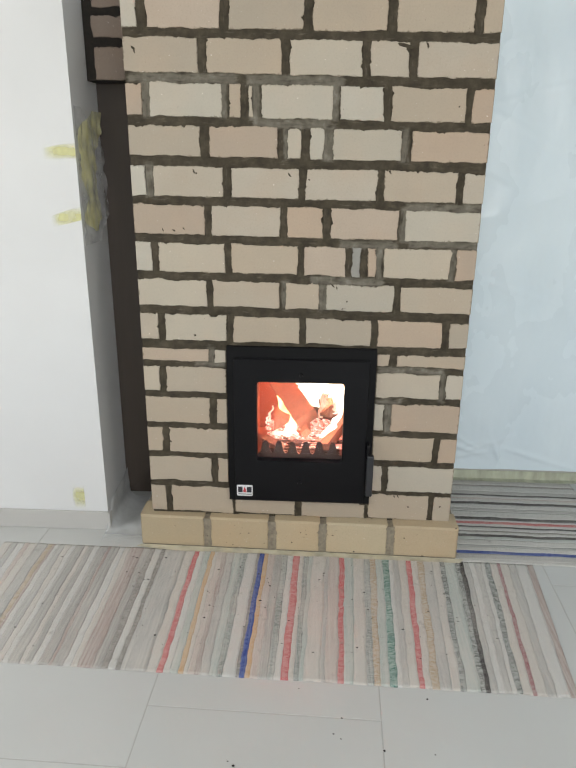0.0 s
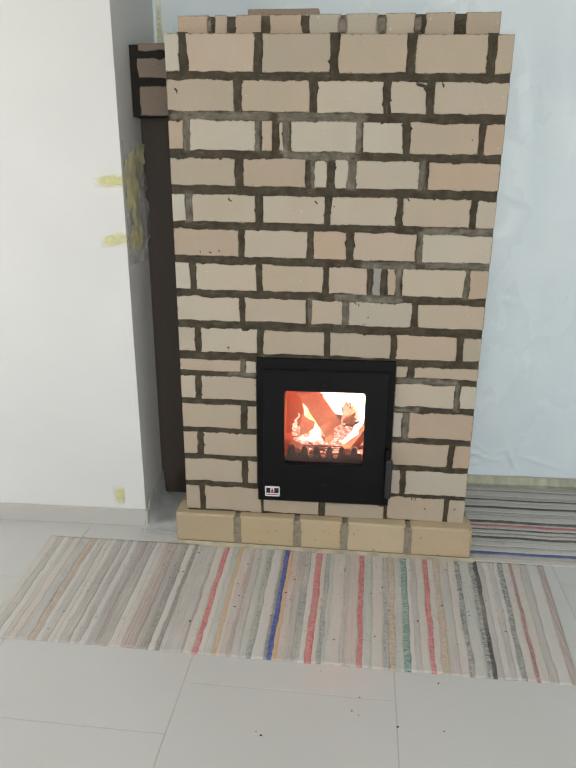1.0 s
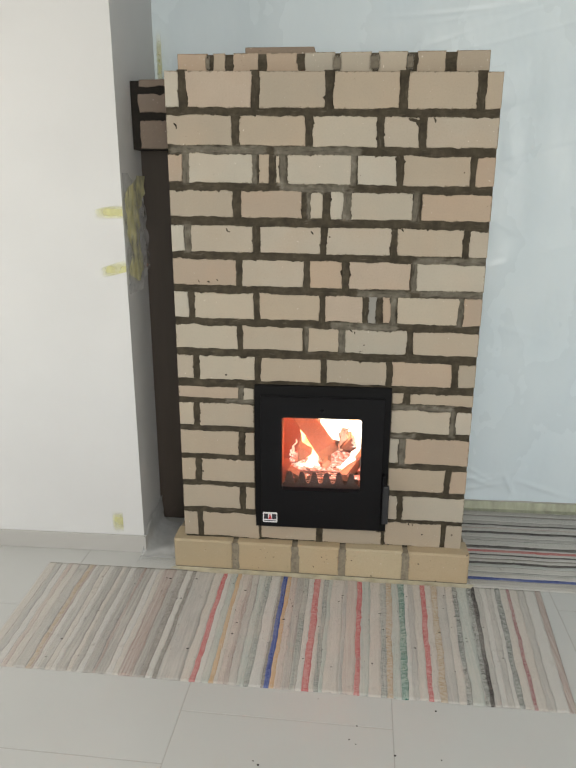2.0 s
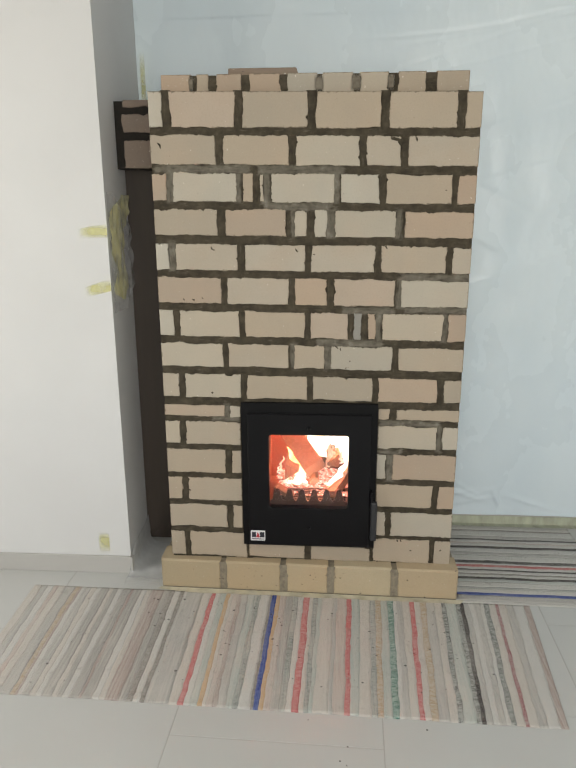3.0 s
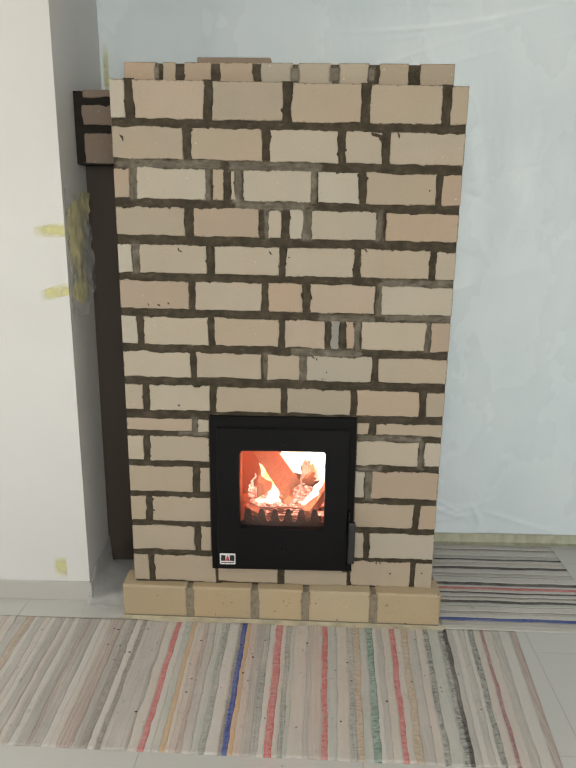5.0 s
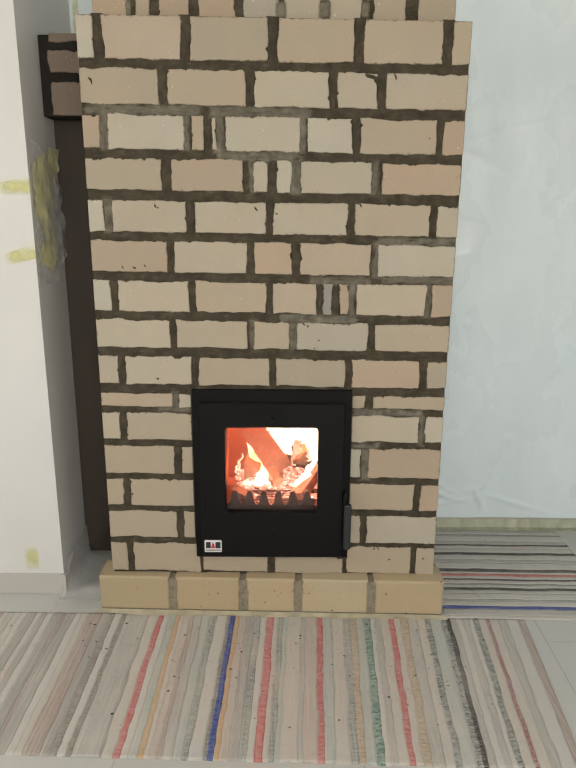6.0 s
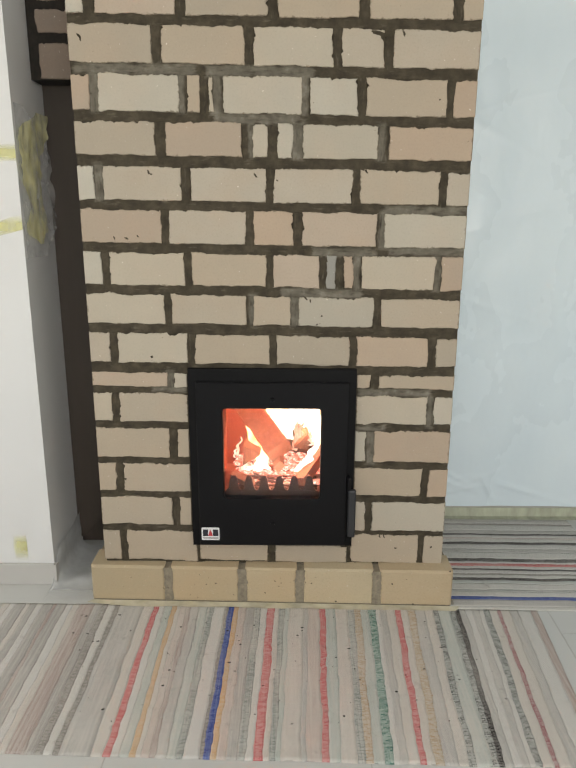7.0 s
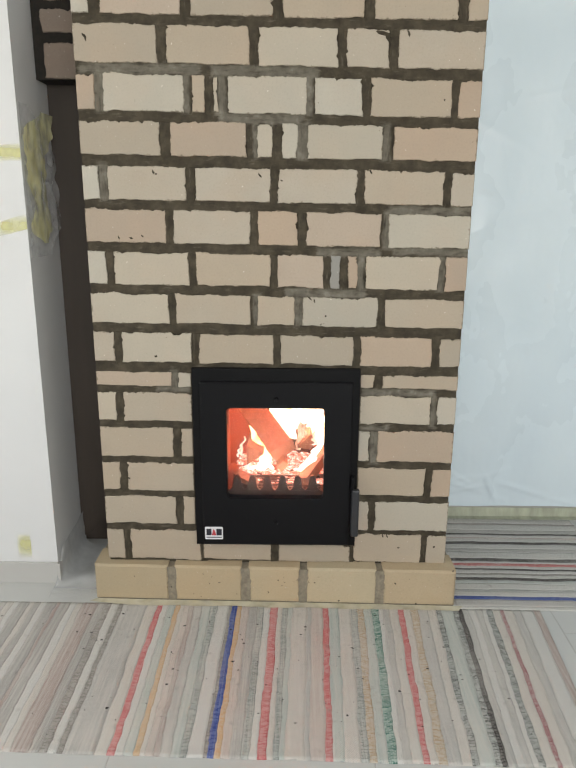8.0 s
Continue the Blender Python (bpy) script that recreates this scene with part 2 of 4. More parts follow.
TAPE, n, l, b = material("yellow_masking_tape", (0.66, 0.64, 0.33), 0.6)
v = coords(n, l)
l.new(ramp(n, l, noise_tex(n, l, v, 30, 4), [(0.3, (0.60, 0.58, 0.27)), (0.7, (0.72, 0.71, 0.45))]), b.inputs["Base Color"])
b.inputs["Alpha"].default_value = 0.68
TAPE_CREASED, n, l, b = material("creased_masking_tape", (0.80, 0.77, 0.40), 0.6)
v = coords(n, l)
l.new(ramp(n, l, noise_tex(n, l, v, 30, 4), [(0.3, (0.88, 0.84, 0.42)), (0.7, (0.93, 0.91, 0.62))]), b.inputs["Base Color"])
l.new(ramp(n, l, noise_tex(n, l, coords(n, l, (1, 1, 0.5)), 16, 4), [(0.34, (0.2, 0.2, 0.2)), (0.60, (0.92, 0.92, 0.92))]), b.inputs["Alpha"])
TAPE_SOFT, n, l, b = material("soft_masking_tape", (0.78, 0.81, 0.63), 0.6)
l.new(ramp(n, l, noise_tex(n, l, coords(n, l, (3, 1, 1)), 6, 3), [(0.3, (0.32, 0.32, 0.32)), (0.7, (0.58, 0.58, 0.58))]), b.inputs["Alpha"])
TAPE_FAINT, n, l, b = material("faded_masking_tape", (0.80, 0.78, 0.36), 0.6)
own, split = n.new("ShaderNodeTexCoord"), n.new("ShaderNodeSeparateXYZ")
l.new(own.outputs["Generated"], split.inputs[0])
worn = ramp(n, l, noise_tex(n, l, coords(n, l), 22, 3), [(0.3, (0.25, 0.25, 0.25)), (0.7, (0.5, 0.5, 0.5))])
for axis, reach in (("X", 0.4), ("Z", 0.42)):
    k, a, times = n.new("ShaderNodeMapRange"), n.new("ShaderNodeMath"), n.new("ShaderNodeMath")
    a.operation, a.inputs[1].default_value, times.operation = "PINGPONG", 1.0 if axis == "X" else 0.5, "MULTIPLY"
    k.interpolation_type = "SMOOTHSTEP"
    k.inputs["From Min"].default_value, k.inputs["From Max"].default_value = 0.0, reach
    l.new(split.outputs[axis], a.inputs[0])
    l.new(a.outputs[0], k.inputs["Value"])
    l.new(worn, times.inputs[0])
    l.new(k.outputs["Result"], times.inputs[1])
    worn = times.outputs[0]
l.new(worn, b.inputs["Alpha"])
TAPE_PALE, n, l, b = material("pale_floor_tape", (0.74, 0.66, 0.42), 0.6)
v = coords(n, l)
l.new(ramp(n, l, noise_tex(n, l, v, 25, 4), [(0.3, (0.60, 0.55, 0.38)), (0.7, (0.66, 0.62, 0.50))]), b.inputs["Base Color"])
l.new(ramp(n, l, noise_tex(n, l, v, 14, 4), [(0.3, (0.6, 0.6, 0.6)), (0.6, (0.92, 0.92, 0.92))]), b.inputs["Alpha"])

STEEL, n, l, b = material("black_painted_steel", (0.006, 0.006, 0.007), 0.5, 0, 0.17)
v = coords(n, l)
l.new(ramp(n, l, noise_tex(n, l, v, 6, 5), [(0.3, (0.36, 0.36, 0.36)), (0.7, (0.5, 0.5, 0.5))]), b.inputs["Roughness"])
bump(n, l, b, noise_tex(n, l, v, 400, 2), 0.08, 0.001)
STEEL_DULL, n, l, b = material("dull_black_steel", (0.003, 0.003, 0.0035), 0.6, 0, 0.2)
HANDLE, n, l, b = material("dark_grey_handle", (0.022, 0.023, 0.026), 0.45)
CAST, n, l, b = material("cast_iron", (0.066, 0.042, 0.034), 0.7)
bump(n, l, b, noise_tex(n, l, coords(n, l), 120, 3), 0.3, 0.002)
CLAY = brick_material("fireclay_lining", (0.215, 0.105, 0.08), 0.8, 0.2, 0.0, 0.0)

GLASS, n, l, b = material("stove_glass", (1, 1, 1), 0.0)
b.inputs["Transmission Weight"].default_value, b.inputs["IOR"].default_value = 1.0, 1.2

WOOD, n, l, b = material("split_log_wood", (0.35, 0.22, 0.12), 0.75)
v = coords(n, l, (6, 6, 1.2))
grain = noise_tex(n, l, v, 14, 6, 0.65)
l.new(ramp(n, l, grain, [(0.3, (0.15, 0.10, 0.072)), (0.55, (0.215, 0.152, 0.11)), (0.75, (0.27, 0.20, 0.15))]), b.inputs["Base Color"])
bump(n, l, b, grain, 0.6, 0.006)
CHAR, n, l, b = material("charred_wood", (0.11, 0.055, 0.04), 0.85)
bump(n, l, b, noise_tex(n, l, coords(n, l), 60, 4), 0.7, 0.006)


def glowing(name, stops, scale, strength, stretch=(1, 1, 1), wisp=0.0):
    m, n, l, b = material(name, (0.02, 0.01, 0.01), 0.9)
    col = ramp(n, l, noise_tex(n, l, coords(n, l, stretch), scale, 4, 0.6), stops)
    l.new(col, b.inputs["Emission Color"])
    b.inputs["Emission Strength"].default_value = strength
    if wisp:
        holes = noise_tex(n, l, coords(n, l, (1, 1, 0.45)), 34, 4, 0.7)
        l.new(ramp(n, l, holes, [(wisp - 0.05, (0, 0, 0)), (wisp + 0.05, (1, 1, 1))]), b.inputs["Alpha"])
    return m


EMBER = glowing("glowing_embers", [(0.28, (0.22, 0.035, 0.02)), (0.40, (0.70, 0.15, 0.09)), (0.52, (1.0, 0.36, 0.25)), (0.62, (1.0, 0.84, 0.72))], 85, 1.4)
FLAME = glowing("bright_flame", [(0.25, (1.0, 0.42, 0.12)), (0.42, (1.0, 0.72, 0.40)), (0.55, (1.0, 0.93, 0.78))], 9, 3.2, (1, 1, 0.5), 0.34)
FLAME_TIP = glowing("orange_flame", [(0.3, (1.0, 0.34, 0.20)), (0.48, (1.0, 0.62, 0.44)), (0.62, (1.0, 0.92, 0.80))], 26, 1.25, (1, 1, 0.5), 0.44)

STICKER, n, l, b = material("white_sticker", (0.80, 0.80, 0.80), 0.4)
STICKER_INK, n, l, b = material("sticker_ink", (0.02, 0.02, 0.03), 0.4)
STICKER_RED, n, l, b = material("sticker_red", (0.55, 0.05, 0.06), 0.4)
SOOT, n, l, b = material("soot_crumbs", (0.02, 0.017, 0.014), 0.9)


def cloth(name, colour, second=None, amount=0.0, along=(1, 0)):
    """Woven rag: offset weft stitches, streaks along the strip, fading, and flecks of a second colour."""
    m, n, l, b = material(name, colour, 0.95, 0, 0.1)
    front = along[0] == 1
    other = second or tint(colour, 0.86)
    weave = n.new("ShaderNodeTexBrick")
    weave.inputs["Scale"].default_value = 1.0
    stitched = second is not None and min(colour) < 0.32
    weave.inputs["Brick Width"].default_value, weave.inputs["Row Height"].default_value = (0.0125, 0.0046) if stitched else (0.0062, 0.0031)
    weave.inputs["Mortar Size"].default_value, weave.inputs["Mortar Smooth"].default_value = (0.0007, 0.4) if stitched else (0.0006, 0.6)
    weave.inputs["Bias"].default_value = -0.55 + 0.9 * amount
    for key, c in (("Color1", colour), ("Color2", other), ("Mortar", second if stitched else tint(colour, 0.62))):
        weave.inputs[key].default_value = (*c, 1)
    tc, mp = n.new("ShaderNodeTexCoord"), n.new("ShaderNodeMapping")
    mp.inputs["Rotation"].default_value = (0, 0, 0 if front else radians(90))
    warp = n.new("ShaderNodeTexNoise")
    warp.inputs["Scale"].default_value = 30
    l.new(tc.outputs["Object"], warp.inputs["Vector"])
    shift = n.new("ShaderNodeVectorMath")
    shift.operation = "MULTIPLY_ADD"
    shift.inputs[1].default_value = (0.004, 0.004, 0)
    l.new(warp.outputs["Color"], shift.inputs[0])
    l.new(tc.outputs["Object"], shift.inputs[2])
    l.new(shift.outputs["Vector"], mp.inputs["Vector"])
    l.new(mp.outputs["Vector"], weave.inputs["Vector"])
    streak = noise_tex(n, l, coords(n, l, (150, 3.5, 1) if front else (3.5, 150, 1)), 1.0, 3, 0.6)
    fade = noise_tex(n, l, coords(n, l, (10, 4, 1) if front else (4, 10, 1)), 1.0, 4)
    grime = noise_tex(n, l, coords(n, l), 26, 5, 0.7)
    c0 = weave.outputs["Color"]
    if second:
        fleck = noise_tex(n, l, coords(n, l, (260, 90, 1) if front else (90, 260, 1)), 1.0, 3, 0.6)
        edge = 0.62 - 0.16 * amount
        c0 = mix(n, l, ramp(n, l, fleck, [(edge, (0, 0, 0)), (edge + 0.08, (0.5, 0.5, 0.5))]), c0, second)
        c0 = mix(n, l, ramp(n, l, fleck, [(0.34, (0.4, 0.4, 0.4)), (0.41, (0, 0, 0))]), c0, tint(colour, 0.6))
    strong = min(colour) < 0.2
    c = mix(n, l, ramp(n, l, streak, [(0.42, (0, 0, 0)), (0.68, (0.16, 0.16, 0.16) if strong else (0.5, 0.5, 0.5))]), c0, (0.62, 0.59, 0.54))
    c = mix(n, l, ramp(n, l, fade, [(0.47, (0, 0, 0)), (0.74, (0.2, 0.2, 0.2) if strong else (0.5, 0.5, 0.5))]), c, (0.62, 0.59, 0.54))
    c = mix(n, l, ramp(n, l, grime, [(0.60, (0, 0, 0)), (0.72, (0.5, 0.5, 0.5))]), c, (0.24, 0.22, 0.19))
    l.new(c, b.inputs["Base Color"])
    bump(n, l, b, weave.outputs["Fac"], 0.35, 0.0015)
    return m


PALETTE = {
    "c": ((0.64, 0.60, 0.545), None, 0), "w": ((0.66, 0.65, 0.615), None, 0), "p": ((0.60, 0.52, 0.47), None, 0),
    "g": ((0.535, 0.52, 0.49), (0.43, 0.42, 0.39), 0.25), "d": ((0.205, 0.188, 0.168), (0.40, 0.38, 0.35), 0.35), "h": ((0.465, 0.445, 0.415), (0.37, 0.355, 0.33), 0.25), "k": ((0.07, 0.075, 0.07), (0.46, 0.47, 0.44), 0.45),
    "b": ((0.46, 0.375, 0.34), (0.52, 0.46, 0.42), 0.3), "t": ((0.52, 0.56, 0.52), None, 0), "e": ((0.20, 0.215, 0.20), (0.44, 0.455, 0.425), 0.35),
    "R": ((0.47, 0.085, 0.09), (0.62, 0.36, 0.34), 0.2), "O": ((0.54, 0.335, 0.165), (0.56, 0.45, 0.33), 0.3), "o": ((0.40, 0.29, 0.18), (0.54, 0.48, 0.40), 0.5), "B": ((0.012, 0.035, 0.22), (0.16, 0.21, 0.42), 0.2),
    "G": ((0.018, 0.125, 0.095), (0.42, 0.50, 0.45), 0.4), "K": ((0.012, 0.011, 0.011), (0.27, 0.255, 0.24), 0.1), "M": ((0.26, 0.07, 0.08), (0.5, 0.4, 0.38), 0.3),
}
CLOTH = {k: cloth("rag_" + k.lower() + ("_bright" if k.isupper() else "_soft"), *args) for k, args in PALETTE.items()}
CLOTH_TURNED = {k: cloth("rag_turned_" + k.lower() + ("_bright" if k.isupper() else "_soft"), *args, along=(0, 1)) for k, args in PALETTE.items()}


# ---- builders ----
def thing(name, place, label, category, group="", kind=""):
    ob = new(name)
    ob.location = place
    ob.empty_display_size = 0.1
    return tagged(ob, label, category, group, kind)


def part(name, bm, mat, parent=None, label="", smooth=False):
    me = bpy.data.meshes.new(name)
    bmesh.ops.recalc_face_normals(bm, faces=bm.faces)
    for f in bm.faces:
        f.smooth = smooth
    bm.to_mesh(me)
    bm.free()
    me.materials.append(mat)
    ob = new(name, me)
    if parent:
        ob.parent = parent
        if parent.type == "EMPTY":
            ob.matrix_parent_inverse = Matrix.Translation(-parent.location)
    return tagged(ob, label)


def box(x0, x1, y0, y1, z0, z1, bevel=0.0, bm=None):
    bm = bm or bmesh.new()
    vs = bmesh.ops.create_cube(bm, size=1.0)["verts"]
    for v in vs:
        v.co = Vector(((x0, x1)[v.co.x > 0], (y0, y1)[v.co.y > 0], (z0, z1)[v.co.z > 0]))
    if bevel:
        edges = list({e for v in vs for e in v.link_edges})
        bmesh.ops.bevel(bm, geom=edges, offset=bevel, segments=2, affect="EDGES", profile=0.5)
    return bm


def holed_block(x0, x1, z0, z1, h0, h1, k0, k1, y0, y1, deep=None):
    """A block with an opening in its front; deep: how far the opening goes in (None: right through)."""
    bm = bmesh.new()
    xs, zs = (x0, h0, h1, x1), (z0, k0, k1, z1)
    grid = {}

    def at(i, j, y):
        if (i, j, y) not in grid:
            grid[i, j, y] = bm.verts.new((xs[i], y, zs[j]))
        return grid[i, j, y]

    for i in range(3):
        for j in range(3):
            for y in (y0, y1):
                if (i, j) != (1, 1) or (deep and y == y1):
                    bm.faces.new([at(i + a, j + c, y) for a, c in ((0, 0), (1, 0), (1, 1), (0, 1))])
    for k in range(3):
        for i in (0, 3):
            bm.faces.new((at(i, k, y0), at(i, k + 1, y0), at(i, k + 1, y1), at(i, k, y1)))
            bm.faces.new((at(k, i, y0), at(k + 1, i, y0), at(k + 1, i, y1), at(k, i, y1)))
    loop = ((1, 1), (2, 1), (2, 2), (1, 2))
    end = deep or y1
    for a, c in zip(loop, loop[1:] + loop[:1]):
        bm.faces.new((at(*a, y0), at(*c, y0), at(*c, end), at(*a, end)))
    if deep:
        bm.faces.new([at(*a, end) for a in loop])
    return bm


def wall_with_hole(axis, a0, a1, depth0, depth1, z0, z1, h0, h1, hz0, hz1):
    """A wall along x or y with one opening through it."""
    bm = bmesh.new()
    for p0, p1, q0, q1 in ((a0, h0, z0, z1), (h1, a1, z0, z1), (h0, h1, z0, hz0), (h0, h1, hz1, z1)):
        if axis == "x":
            box(p0, p1, depth0, depth1, q0, q1, bm=bm)
        else:
            box(depth0, depth1, p0, p1, q0, q1, bm=bm)
    return bm


def wobble(a, b, seed, size, side=3):
    """How far the mortar line strays: struck clean under a brick, toothed along its top and ends."""
    n1, n2, n3, n4 = (noise.noise(Vector((a * f, b * f, seed + f))) for f in (13, 42, 150, 310))
    if side == 0:
        return size * (1.05 * n1 + 0.65 * n2 + 0.15 * n3)
    chip = max(0.0, noise.noise(Vector((a * 60, b * 60, seed + 20))) - 0.34)
    tooth = 1.0 if side == 2 else 0.8
    return size * (1.25 * n1 + 0.75 * n2 + tooth * (0.5 * n3 + 0.42 * n4) + 3.2 * chip)


def ragged_brick(x0, x1, z0, z1, front, depth, seed, ragged=0.0048, left=True, right=True, top=True, bottom=True, soft=0.0022):
    """A brick whose face is bounded by an uneven, smeared mortar line; sides that end at a corner stay straight."""
    step, ring = 0.0032, []
    nx, nz = max(2, round((x1 - x0) / step)), max(2, round((z1 - z0) / step))
    free = (bottom, right, top, left)

    def inset(x, z, side):
        return min(2.4 * ragged, wobble(x, z, seed, ragged, side) + 0.34 * ragged) if free[side] else 0.0

    low_l, low_r = (x0 + inset(x0, z0, 3), z0 + inset(x0, z0, 0)), (x1 - inset(x1, z0, 1), z0 + inset(x1, z0, 0))
    top_l, top_r = (x0 + inset(x0, z1, 3), z1 - inset(x0, z1, 2)), (x1 - inset(x1, z1, 1), z1 - inset(x1, z1, 2))
    for side, p, q, count in ((0, low_l, low_r, nx), (1, low_r, top_r, nz), (2, top_r, top_l, nx), (3, top_l, low_l, nz)):
        ring.append(p)
        for i in range(1, count):
            t = i / count
            x, z = p[0] + (q[0] - p[0]) * t, p[1] + (q[1] - p[1]) * t
            if side in (0, 2):
                line = z0 if side == 0 else z1
                k = inset(x, line, side)
                ring.append((x, line + (k if side == 0 else -k)))
            else:
                line = x0 if side == 3 else x1
                k = inset(line, z, side)
                ring.append((line + (k if side == 3 else -k), z))
    cx, cz = (x0 + x1) / 2, (z0 + z1) / 2
    bm = bmesh.new()
    inner = [bm.verts.new((x + (soft if x < cx else -soft) * min(1, abs(x - cx) / 0.01), front, z + (soft if z < cz else -soft) * min(1, abs(z - cz) / 0.01))) for x, z in ring]
    outer = [bm.verts.new((x, front + soft * 1.15, z)) for x, z in ring]
    back = [bm.verts.new((x, front + depth, z)) for x, z in ring]
    for i in range(len(ring)):
        j = (i + 1) % len(ring)
        bm.faces.new((inner[i], inner[j], outer[j], outer[i]))
        bm.faces.new((outer[i], outer[j], back[j], back[i]))
    bm.faces.new(inner)
    bm.faces.new(back)
    return bm


def sheet(nu, nv, place):
    """A grid whose corners place(u, v) gives for u, v from 0 to 1."""
    bm = bmesh.new()
    vs = [[bm.verts.new(place(i / nu, j / nv)) for j in range(nv + 1)] for i in range(nu + 1)]
    for i in range(nu):
        for j in range(nv):
            bm.faces.new((vs[i][j], vs[i + 1][j], vs[i + 1][j + 1], vs[i][j + 1]))
    return bm


def lump(centre, size, seed, rough=0.35, detail=2, bm=None):
    bm = bm or bmesh.new()
    vs = bmesh.ops.create_icosphere(bm, subdivisions=detail, radius=1.0)["verts"]
    for v in vs:
        k = 1 + rough * noise.noise(v.co * 1.7 + Vector((seed * 3.1, seed, 0)))
        v.co = Vector([centre[i] + v.co[i] * k * size[i] for i in range(3)])
    return bm


# ---- the room ----
ROOM_W, ROOM_E, ROOM_S, BACK, PIER_X, PIER_Y, HIGH = -2.4, 3.0, -4.2, 0.66, -0.21, 0.08, 2.62
tagged(part("floor", box(ROOM_W - 0.2, ROOM_E + 0.2, ROOM_S - 0.2, BACK + 0.2, -0.12, -0.0012), GROUT), "grey grout bed of the pale tiled floor", "floor", kind="structure")
FLOOR = bpy.data.objects["floor"]
tagged(part("ceiling", box(ROOM_W - 0.2, ROOM_E + 0.2, ROOM_S - 0.2, BACK + 0.2, HIGH, HIGH + 0.12), WALL), "plain white painted ceiling", "ceiling", kind="structure")
tagged(part("wall_north", box(PIER_X - 0.3, ROOM_E + 0.2, BACK, BACK + 0.2, 0, HIGH), GREY_WALL), "plastered wall behind the plastic film", "wall", kind="structure")
tagged(part("wall_pier", box(ROOM_W, PIER_X, PIER_Y, BACK, 0, HIGH), WALL), "white painted wall that steps forward beside the stove", "wall", kind="structure")
tagged(part("wall_east", box(ROOM_E, ROOM_E + 0.2, ROOM_S, BACK, 0, HIGH), WALL), "plain white painted wall", "wall", kind="structure")
tagged(part("wall_west", wall_with_hole("y", ROOM_S, BACK, ROOM_W - 0.2, ROOM_W, 0, HIGH, -2.35, -0.55, 0.95, 2.5), WALL), "white painted wall with a window opening", "wall", kind="structure")
tagged(part("wall_south", wall_with_hole("x", ROOM_W - 0.2, ROOM_E + 0.2, ROOM_S - 0.2, ROOM_S, 0, HIGH, -0.2, 2.6, 0.95, 2.5), WALL), "white painted wall with a wide window opening", "wall", kind="structure")
tagged(part("baseboard", box(ROOM_W, PIER_X + 0.002, PIER_Y - 0.012, PIER_Y - 0.0005, 0, 0.082, 0.002), SKIRT), "grey tile skirting along the white wall", "skirting", kind="structure")
tagged(part("baseboard", box(PIER_X - 0.0005, PIER_X + 0.010, PIER_Y - 0.012, 0.36, 0, 0.078, 0.002), SKIRT), "grey tile skirting on the wall's return", "skirting", kind="structure")
tagged(part("baseboard", box(1.18, ROOM_E, BACK - 0.014, BACK - 0.0005, 0, 0.072, 0.002), SKIRT), "grey tile skirting under the plastic film", "skirting", kind="structure")

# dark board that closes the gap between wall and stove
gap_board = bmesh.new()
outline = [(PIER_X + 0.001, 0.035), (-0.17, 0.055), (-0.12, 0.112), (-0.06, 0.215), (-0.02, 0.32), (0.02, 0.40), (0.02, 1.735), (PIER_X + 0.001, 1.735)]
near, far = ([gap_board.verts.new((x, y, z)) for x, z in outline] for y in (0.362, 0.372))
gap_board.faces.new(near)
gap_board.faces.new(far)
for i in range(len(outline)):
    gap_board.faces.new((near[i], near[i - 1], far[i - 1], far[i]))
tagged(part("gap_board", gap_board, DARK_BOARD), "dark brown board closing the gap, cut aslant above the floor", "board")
# added dark panel: gives the void under the slanted board its shade
tagged(part("gap_shade_panel", box(PIER_X + 0.001, 0.003, 0.405, 0.42, 0.001, 0.62), DARK_BOARD), "dark panel added for the shade deep in the gap beside the stove", "board")


# long soft creases: start x, start z, slope, length, height, width
CREASES = ((-0.15, 2.545, 0.05, 2.6, 0.005, 0.012), (0.15, 2.47, 0.09, 2.3, 0.004, 0.010), (0.95, 2.16, 0.30, 1.2, 0.006, 0.010), (1.0, 2.12, 0.22, 1.3, 0.005, 0.009), (0.9, 2.24, 0.16, 1.5, 0.005, 0.011),
           (1.19, 1.86, 0.34, 0.9, 0.005, 0.010), (1.22, 1.72, -0.5, 0.6, 0.005, 0.012), (1.2, 1.66, 0.25, 0.8, 0.004, 0.009), (1.2, 1.50, -0.45, 0.5, 0.005, 0.011), (1.2, 1.20, 0.3, 0.9, 0.004, 0.010), (1.2, 1.02, -0.3, 0.7, 0.004, 0.012),
           (1.2, 0.70, 0.5, 0.6, 0.004, 0.012), (1.2, 0.22, -0.35, 0.4, 0.007, 0.010), (1.3, 0.12, 0.4, 0.3, 0.007, 0.010), (1.45, 0.20, -0.3, 0.5, 0.006, 0.010), (1.21, 0.16, 0.15, 0.3, 0.006, 0.008), (1.28, 0.25, -0.6, 0.22, 0.006, 0.008), (1.2, 0.095, 0.2, 0.35, 0.006, 0.008))


